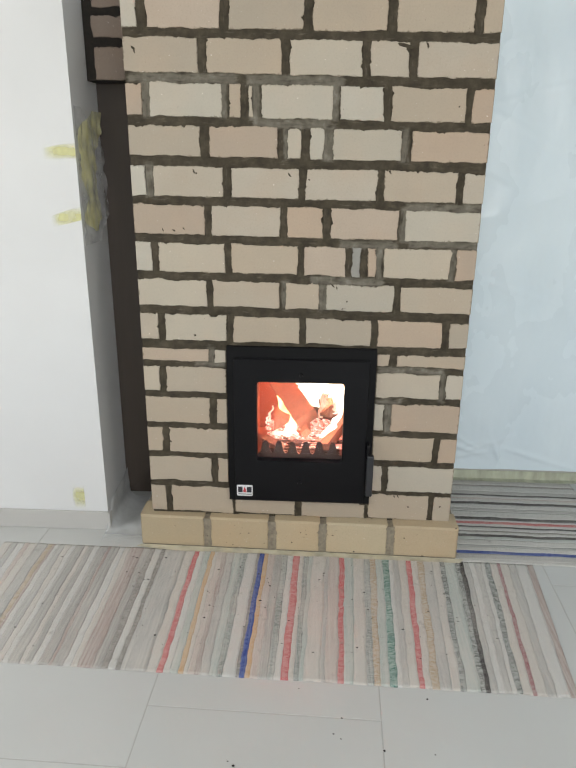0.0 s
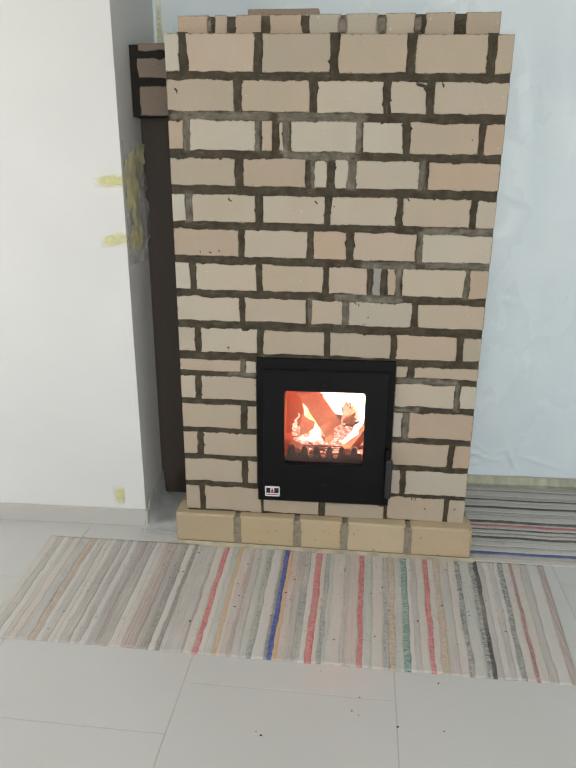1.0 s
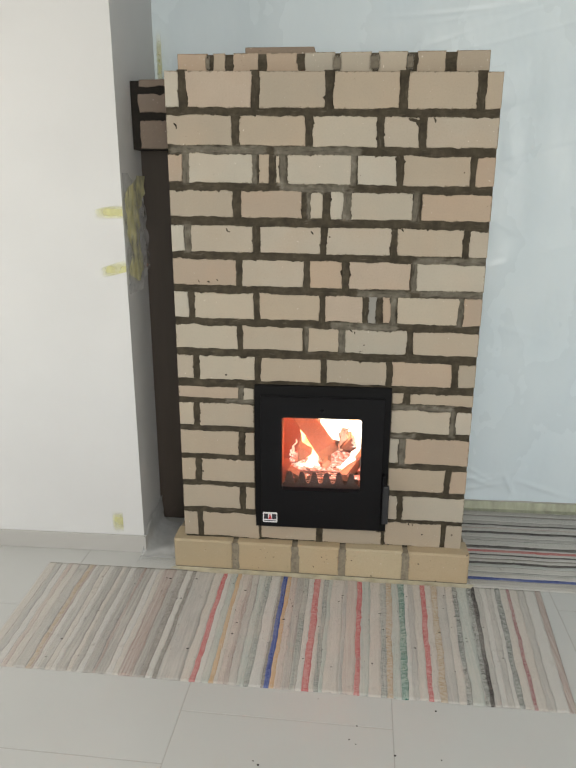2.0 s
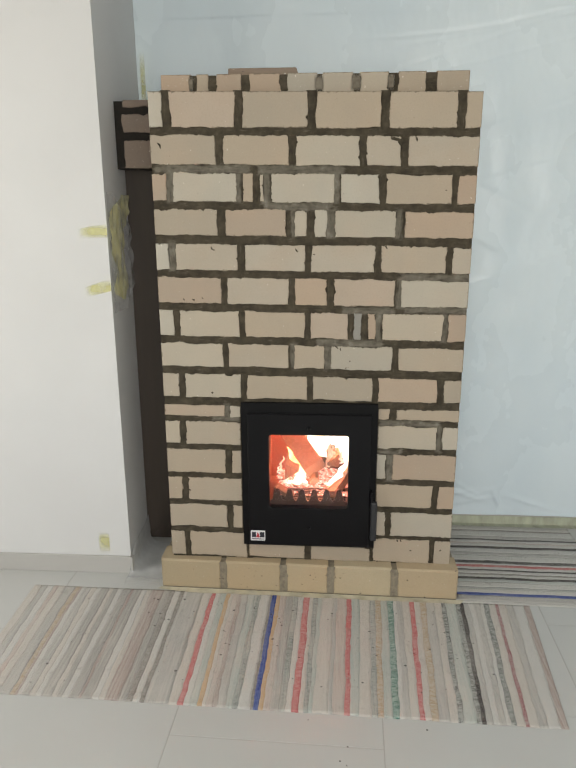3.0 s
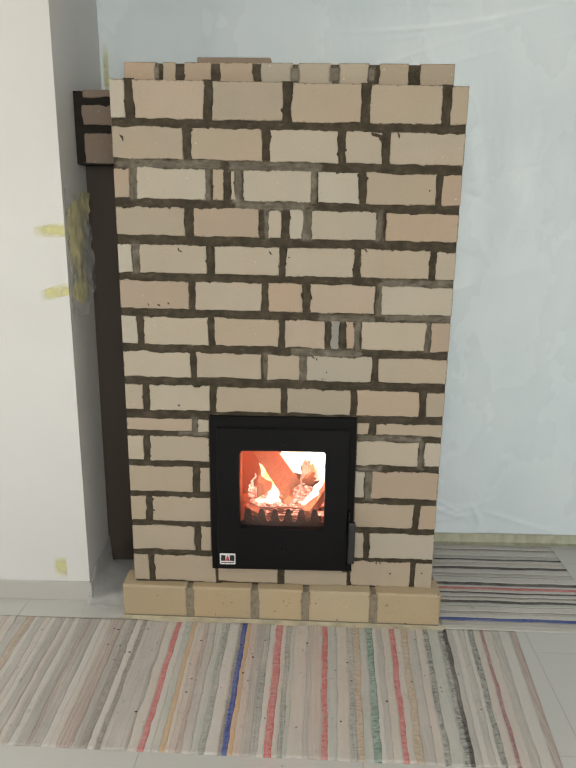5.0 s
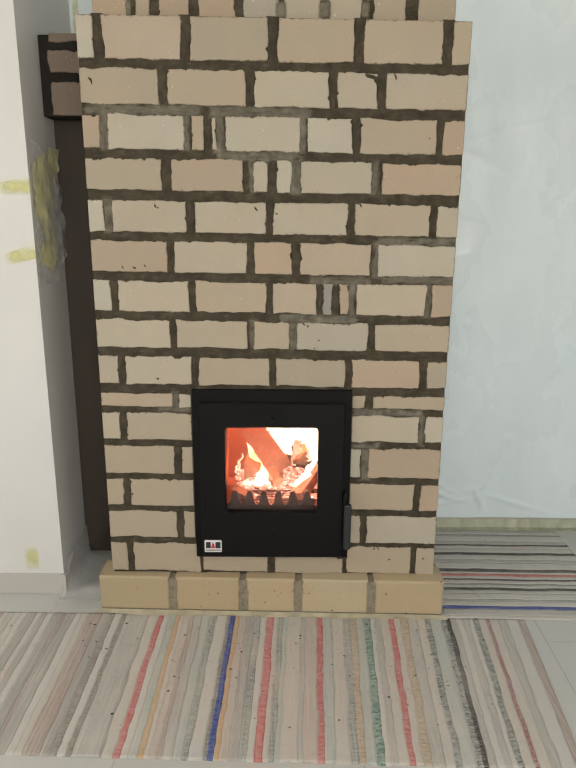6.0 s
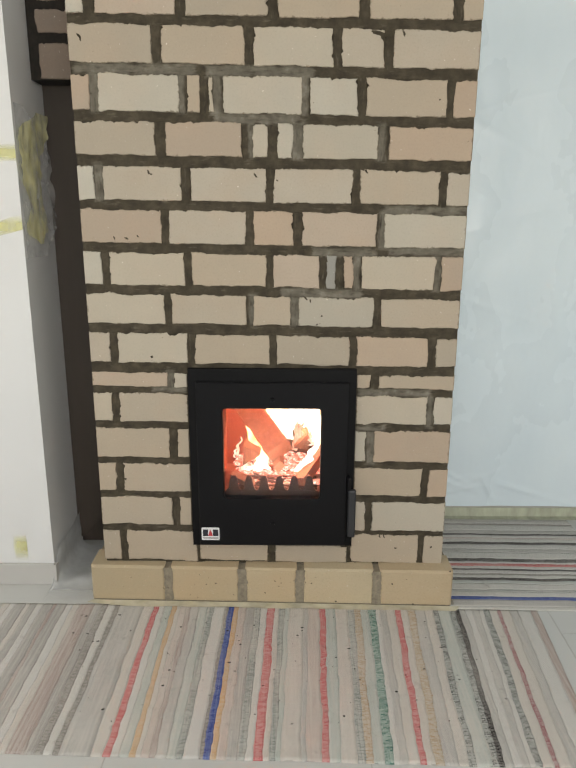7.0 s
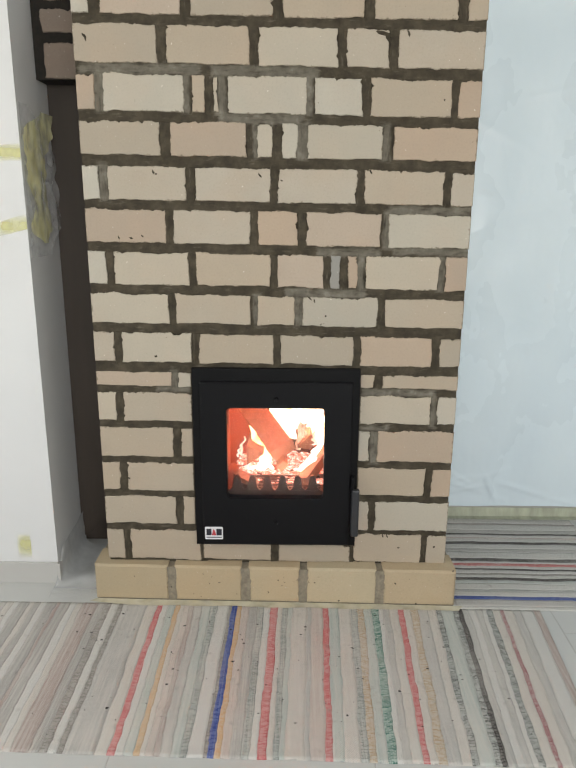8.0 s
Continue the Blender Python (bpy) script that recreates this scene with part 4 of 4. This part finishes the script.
for z in (0.733, 0.296):
    bm = bmesh.new()
    bmesh.ops.create_cone(bm, cap_ends=True, segments=14, radius1=0.008, radius2=0.006, depth=0.006, matrix=Matrix.Translation((0.586, -0.029, z)) @ Matrix.Rotation(radians(90), 4, "X"))
    part("rivet", bm, STEEL, door)
plate = bmesh.new()
pts = rounded(0.344, 0.405, 0.234, 0.280, 0.004)
va, vb = [plate.verts.new((x, -0.0275, z)) for x, z in pts], [plate.verts.new((x, -0.0255, z)) for x, z in pts]
plate.faces.new(va)
for i in range(len(va)):
    plate.faces.new((va[i], va[i - 1], vb[i - 1], vb[i]))
part("sticker", plate, STICKER, door, "small white maker's plate")
ink = bmesh.new()
box(0.349, 0.366, -0.0283, -0.0271, 0.249, 0.273, bm=ink)
box(0.383, 0.401, -0.0282, -0.0270, 0.249, 0.273, bm=ink)
box(0.349, 0.401, -0.0283, -0.0271, 0.240, 0.243, bm=ink)
part("sticker_mark", ink, STICKER_INK, door)
red = bmesh.new()
tri = [(0.367, 0.249), (0.382, 0.249), (0.379, 0.262), (0.3735, 0.273), (0.370, 0.262)]
va, vb = [red.verts.new((x, -0.0284, z)) for x, z in tri], [red.verts.new((x, -0.0272, z)) for x, z in tri]
red.faces.new(va)
for i in range(len(va)):
    red.faces.new((va[i], va[i - 1], vb[i - 1], vb[i]))
part("sticker_flame", red, STICKER_RED, door)

# ---- firebox ----
FX0, FX1, FZ0, FZ1, FY = 0.395, 0.775, 0.345, 0.735, 0.40
part("lining_left", box(0.361, FX0, 0.014, 0.419, 0.331, 0.739), CLAY, stove)
part("lining_right", box(FX1, 0.809, 0.014, 0.419, 0.331, 0.739), CLAY, stove)
part("lining_back", box(FX0, FX1, FY, 0.419, 0.331, 0.739), CLAY, stove)
part("lining_top", box(FX0, FX1, 0.014, FY, FZ1, 0.739), CLAY, stove)
part("lining_floor", box(FX0, FX1, 0.014, FY, 0.331, FZ0), CLAY, stove)
guard = bmesh.new()
profile = [(0.398, 0.0)]
for k in range(6):
    c0 = 0.4535 + 0.0513 * k
    for dx, dz in ((-0.024, 0.022), (-0.017, 0.030), (-0.010, 0.066), (-0.005, 0.074), (0.005, 0.074), (0.010, 0.066), (0.017, 0.030), (0.024, 0.022)):
        profile.append((c0 + dx, dz))
profile.append((0.772, 0.0))
upper = [(x, 0.380 + dz) for x, dz in profile]
fr = [guard.verts.new((x, 0.0115, z)) for x, z in upper]
fl = [guard.verts.new((x, 0.0115, FZ0)) for x, z in upper]
br = [guard.verts.new((x, 0.0195, z)) for x, z in upper]
bl = [guard.verts.new((x, 0.0195, FZ0)) for x, z in upper]
for i in range(len(upper) - 1):
    guard.faces.new((fr[i], fr[i + 1], fl[i + 1], fl[i]))
    guard.faces.new((br[i], br[i + 1], bl[i + 1], bl[i]))
    guard.faces.new((fr[i], fr[i + 1], br[i + 1], br[i]))
part("ember_guard", guard, CAST, stove, "scalloped cast-iron ember guard")
for k in range(7):
    part("grate_bar", box(0.43, 0.74, 0.026 + 0.016 * k, 0.036 + 0.016 * k, 0.372, 0.384 + 0.004 * k, 0.003), CAST, stove)

rnd = random.Random(4)
ember = bmesh.new()
for k in range(230):
    x, y = rnd.uniform(0.455, 0.75), rnd.uniform(0.085, 0.30)
    s = rnd.uniform(0.005, 0.015)
    lump((x, y, 0.372 + 0.10 * y + 0.10 * max(0, y - 0.1) + rnd.uniform(0, 0.016)), (s * 1.7, s, s * 0.55), k, 0.9, 1, ember)
tagged(part("embers", ember, EMBER), "bed of glowing red embers on the grate", "embers", kind="stuff")


def split_log(a, b, wide, deep, seed, mat, label, spin=0.0, sides=4):
    """A split billet: a wedge or squarish section with softened arrises, torn long faces and clean-cut ends."""
    bm = bmesh.new()
    a, b = Vector(a), Vector(b)
    turn = (b - a).to_track_quat("Z", "Y").to_matrix() @ Matrix.Rotation(radians(spin), 3, "Z")
    section = []
    for k in range(sides):
        p, q = (Vector((math.cos(2 * math.pi * (k + h) / sides), math.sin(2 * math.pi * (k + h) / sides), 0)) for h in (0.5, 1.5))
        section += [p.lerp(q, f) for f in (0.05, 0.18, 0.4, 0.6, 0.82, 0.95)]
    rings = []
    for i in range(9):
        t = i / 8
        ring = []
        for q in section:
            torn = 1 + 0.07 * noise.noise(Vector((q.x * 2.2, q.y * 2.2, seed + t * 0.8))) + 0.025 * noise.noise(Vector((q.x * 9, q.y * 9, seed + t * 3)))
            ring.append(bm.verts.new(a.lerp(b, t) + turn @ Vector((q.x * wide * torn, q.y * deep * torn, 0))))
        rings.append(ring)
    for p, q in zip(rings, rings[1:]):
        for k in range(len(section)):
            j = (k + 1) % len(section)
            bm.faces.new((p[k], p[j], q[j], q[k]))
    bm.faces.new(rings[0])
    bm.faces.new(rings[-1])
    return tagged(part("firewood_log", bm, mat), label, "log", "logs in the firebox")


split_log((0.420, 0.375, 0.672), (0.610, 0.125, 0.502), 0.062, 0.056, 1.0, WOOD, "burning split log leaning across the firebox", 38)
split_log((0.600, 0.22, 0.462), (0.606, 0.085, 0.458), 0.024, 0.018, 2.0, WOOD, "small split log end on the embers", 45)
split_log((0.69, 0.36, 0.53), (0.700, 0.20, 0.500), 0.046, 0.044, 3.0, WOOD, "burning log chunk behind the flames", 20, 3)
split_log((0.768, 0.19, 0.485), (0.680, 0.045, 0.418), 0.032, 0.024, 4.0, WOOD, "glowing log lying at the firebox side", 15)
split_log((0.66, 0.36, 0.45), (0.735, 0.20, 0.478), 0.026, 0.026, 5.0, CHAR, "charred log at the back of the fire", 10, 5)
split_log((0.505, 0.23, 0.508), (0.500, 0.105, 0.492), 0.046, 0.040, 6.0, WOOD, "split wedge log with a flat cut end", 62, 3)
split_log((0.445, 0.11, 0.418), (0.512, 0.045, 0.412), 0.022, 0.018, 7.0, WOOD, "small split stick before the embers", 20)


def flame(base, tip, width, seed, mat, label, bend=0.02):
    """A tongue of fire: a tapering, wavering, flattened body from base to tip."""
    bm = bmesh.new()
    base, tip = Vector(base), Vector(tip)
    rings = []
    for i in range(13):
        t = i / 12
        w = width * (math.sin(math.pi * min(1, 0.25 + 0.75 * t)) ** 0.8) * (1 + 0.35 * noise.noise(Vector((t * 4, seed, 0)))) + 0.0015
        c0 = base.lerp(tip, t) + Vector((bend * noise.noise(Vector((t * 3, seed, 5))), 0.01 * noise.noise(Vector((t * 3, seed, 9))), 0))
        ring = []
        for k in range(10):
            a = 2 * math.pi * k / 10
            r = w * (1 + 0.3 * noise.noise(Vector((math.cos(a), math.sin(a), t * 5 + seed))))
            ring.append(bm.verts.new(c0 + Vector((math.cos(a) * r, math.sin(a) * r * 0.35, 0.15 * r * math.sin(a * 2)))))
        rings.append(ring)
    for p, q in zip(rings, rings[1:]):
        for k in range(10):
            j = (k + 1) % 10
            bm.faces.new((p[k], p[j], q[j], q[k]))
    bm.faces.new(rings[0])
    bm.faces.new(rings[-1])
    return tagged(part("flame", bm, mat, smooth=True), label, "flame", "flames in the firebox")


hot, soft_flame = "broad white-hot flame rising behind the logs", "orange flame licking round the logs"
for k, (x, y, z0, z1, w) in enumerate(((0.655, 0.35, 0.47, 0.745, 0.06), (0.705, 0.36, 0.48, 0.745, 0.06), (0.745, 0.32, 0.46, 0.74, 0.034), (0.575, 0.37, 0.56, 0.745, 0.034), (0.615, 0.36, 0.50, 0.745, 0.045), (0.68, 0.30, 0.55, 0.74, 0.04), (0.735, 0.26, 0.50, 0.70, 0.028))):
    flame((x, y, z0), (x - 0.02, y, z1), w, 1.0 + k, FLAME, hot)
for k, (base, tip, w) in enumerate((((0.552, 0.150, 0.440), (0.486, 0.165, 0.582), 0.016), ((0.560, 0.145, 0.428), (0.515, 0.165, 0.530), 0.020), ((0.528, 0.130, 0.425), (0.556, 0.155, 0.472), 0.018), ((0.492, 0.12, 0.432), (0.530, 0.13, 0.450), 0.010), ((0.668, 0.085, 0.440), (0.750, 0.145, 0.520), 0.011), ((0.700, 0.11, 0.455), (0.748, 0.16, 0.535), 0.009))):
    flame(base, tip, w, 20.0 + k, FLAME, "bright diagonal flame between the logs")
for k, (base, tip, w) in enumerate((((0.458, 0.115, 0.488), (0.472, 0.12, 0.556), 0.0035), ((0.450, 0.115, 0.48), (0.460, 0.12, 0.525), 0.003), ((0.662, 0.22, 0.470), (0.672, 0.23, 0.580), 0.010), ((0.690, 0.21, 0.52), (0.676, 0.22, 0.575), 0.009), ((0.715, 0.19, 0.50), (0.722, 0.20, 0.55), 0.008), ((0.470, 0.14, 0.425), (0.50, 0.15, 0.45), 0.010))):
    flame(base, tip, w, 40.0 + k, FLAME_TIP, soft_flame)

# ---- rugs ----
def rug(name, pieces, start, length_line, cloths, label, turned=False, thick=0.0036):
    """A rag rug of woven strips; pieces: letter and width in millimetres; length_line(pos, v) gives the two plan coordinates."""
    base = thing(name, (*length_line(start + 0.3, 0.5), 0.0), label, "rug")
    cuts = [start]
    for letter, mm in pieces:
        cuts.append(cuts[-1] + mm / 1000)

    def edge(i, v):
        p = cuts[i]
        amp = 0.0036 if 0 < i < len(cuts) - 1 else 0.0
        return p + 1.2 * amp * noise.noise(Vector((p * 17, v * 4.5, 1.0))) + 0.8 * amp * noise.noise(Vector((p * 31, v * 15, 4.0))) + 0.6 * amp * noise.noise(Vector((p * 57, v * 70, 9.0)))

    for i, (letter, mm) in enumerate(pieces):
        nv = 60
        bm = bmesh.new()
        grid = []
        for j in range(nv + 1):
            v = j / nv
            a, b = edge(i, v), edge(i + 1, v)
            line = []
            for k, (u, hgt) in enumerate(((0, 0.0), (0, 0.88), (0.2, 0.97), (0.5, 1.0), (0.8, 0.97), (1, 0.88), (1, 0.0))):
                x, y = length_line(a + (b - a) * u, v)
                line.append(bm.verts.new((x, y, 0.0004 + hgt * (thick + 0.0012 * noise.noise(Vector((x * 9, y * 9, 2)))))))
            grid.append(line)
        for p, q in zip(grid, grid[1:]):
            for k in range(6):
                bm.faces.new((p[k], p[k + 1], q[k + 1], q[k]))
        bm.faces.new(grid[0])
        bm.faces.new(grid[-1])
        part("strip", bm, cloths[letter], base, smooth=True)
    return base


def front_line(p, v):
    """v = 0 at the free edge, 1 at the stove."""
    y0 = -0.711 - 0.026 * p + 0.006 * noise.noise(Vector((p * 3.5, 0, 8))) + 0.003 * noise.noise(Vector((p * 13, 0, 3)))
    y1 = -0.060 - 0.016 * p
    lean = 0.055 * max(0.0, p - 0.26) - 0.03 * max(0.0, 0.15 - p)
    return p + lean * v, y0 + (y1 - y0) * v


FRONT = [("c", 34), ("g", 28), ("w", 26), ("p", 18), ("c", 30), ("g", 40), ("o", 18), ("b", 10), ("w", 18), ("g", 26), ("c", 22),
         ("w", 18), ("h", 36), ("c", 16), ("h", 22), ("w", 22), ("h", 32), ("b", 10), ("h", 36), ("w", 24), ("c", 20), ("b", 49), ("h", 27), ("d", 21), ("w", 22), ("d", 16), ("g", 82), ("c", 32),
         ("R", 18), ("w", 22), ("t", 25), ("O", 16), ("c", 14), ("p", 20), ("b", 14), ("g", 28), ("t", 26), ("e", 19), ("w", 38), ("d", 10), ("B", 18), ("O", 15), ("p", 24), ("h", 28), ("e", 22), ("w", 20), ("R", 24), ("c", 14), ("e", 17), ("t", 14), ("c", 50),
         ("g", 12), ("p", 40), ("R", 18), ("t", 31), ("c", 39), ("e", 21), ("o", 21), ("t", 26), ("G", 22), ("w", 14), ("g", 22), ("c", 28), ("R", 18), ("c", 21), ("o", 23), ("g", 34), ("c", 26),
         ("k", 17), ("t", 41), ("k", 16), ("K", 14), ("g", 20), ("w", 21), ("g", 22), ("w", 13), ("k", 20), ("c", 24), ("M", 12), ("c", 30), ("g", 26), ("w", 40), ("b", 24)]
before = sum(mm for _, mm in FRONT[:28]) / 1000
rug("rag_rug", FRONT, 0.1775 - before, front_line, CLOTH, "striped woven rag rug in pale greys, red, blue and green")

def side_line(p, v):
    return 1.2125 + 0.66 * v + 0.004 * noise.noise(Vector((0, p * 5, 6))), p - 0.010 * v


side_strips = [("w", 18), ("g", 40), ("B", 20), ("w", 33), ("e", 13), ("w", 40), ("t", 20), ("K", 19), ("w", 18), ("d", 12), ("w", 22), ("K", 12), ("w", 18), ("R", 21), ("w", 14), ("K", 24), ("w", 52), ("g", 26), ("w", 36),
               ("K", 22), ("w", 26), ("p", 14), ("w", 18), ("K", 15), ("g", 30), ("w", 50), ("d", 13), ("w", 16), ("g", 26)]
rug("rag_rug", side_strips, -0.075, side_line, CLOTH_TURNED, "striped woven rag rug beside the stove, pale with navy", True)

# pale tape between plinth and rug
def foot_tape(u, w):
    x = -0.052 + 1.275 * u + 0.02 * (w - 0.5)
    near, far = -0.034 - 0.024 * x, -0.068 - 0.020 * x + 0.016 * max(0.0, 1 - u * 14) + 0.008 * noise.noise(Vector((u * 9, 0, 0))) + 0.004 * noise.noise(Vector((u * 40, 0, 3)))
    return (x, near * w + far * (1 - w), 0.0056 + 0.001 * noise.noise(Vector((u * 30, w * 2, 2))))


bm = sheet(90, 3, foot_tape)
tagged(part("masking_tape", bm, TAPE_PALE), "pale yellow tape along the foot of the plinth", "tape")

# soot crumbs on tiles and rug
crumbs = bmesh.new()
rnd = random.Random(11)
for x, y, s in ((0.450, -1.027, 0.0055), (0.434, -1.014, 0.003), (0.735, -0.858, 0.004), (0.71, -0.913, 0.004), (0.73, -0.928, 0.003), (0.844, -0.96, 0.005), (0.611, -0.756, 0.003), (0.984, -0.776, 0.004), (0.977, -0.964, 0.003)):
    s *= 0.62
    lump((x, y, s * 0.6), (s * 1.4, s, s * 0.6), x * 9, 0.6, 1, crumbs)
for k in range(120):
    x, s = rnd.uniform(-0.4, 1.3), rnd.uniform(0.0008, 0.0026)
    lump((x, rnd.uniform(-0.68, -0.12), 0.0046), (s * rnd.uniform(0.8, 2.4), s * rnd.uniform(0.6, 1.6), 0.0012), k, 0.6, 1, crumbs)
tagged(part("soot_crumbs", crumbs, SOOT), "scattered dark soot crumbs on rug and tiles", "debris", kind="stuff")

# ---- floor tiles ----
SIZE, turn = 0.665, Matrix.Rotation(radians(-1.6), 4, "Z")
corner = Matrix.Translation((0.18, -0.842, 0)) @ turn


def tile_mesh(x0, x1, y0, y1):
    me = bpy.data.meshes.new("tile")
    bm = box(x0, x1, y0, y1, -0.010, 0.0, 0.0008)
    bm.to_mesh(me)
    bm.free()
    me.materials.append(TILE)
    return me


whole = tile_mesh(0.0016, SIZE - 0.0016, 0.0016, SIZE - 0.0016)
for col in range(-4, 5):
    shift = {0: -0.842, -1: -1.045, 1: -0.655}.get(col, -1.25 + 0.21 * (col % 3))
    for row in range(-6, 4):
        x, y = 0.18 + SIZE * col, shift + SIZE * row
        x0, x1, y0, y1 = max(x, ROOM_W - 0.05), min(x + SIZE, ROOM_E + 0.05), max(y, ROOM_S - 0.05), min(y + SIZE, BACK + 0.05)
        if x1 - x0 < 0.03 or y1 - y0 < 0.03:
            continue
        cut = x1 - x0 < SIZE - 0.001 or y1 - y0 < SIZE - 0.001
        ob = new("tile", tile_mesh(x0 - x + 0.0016, x1 - x - 0.0016, y0 - y + 0.0016, y1 - y - 0.0016) if cut else whole)
        ob.parent = FLOOR
        ob.matrix_basis = corner @ Matrix.Translation((x - 0.18, y + 0.842, 0))
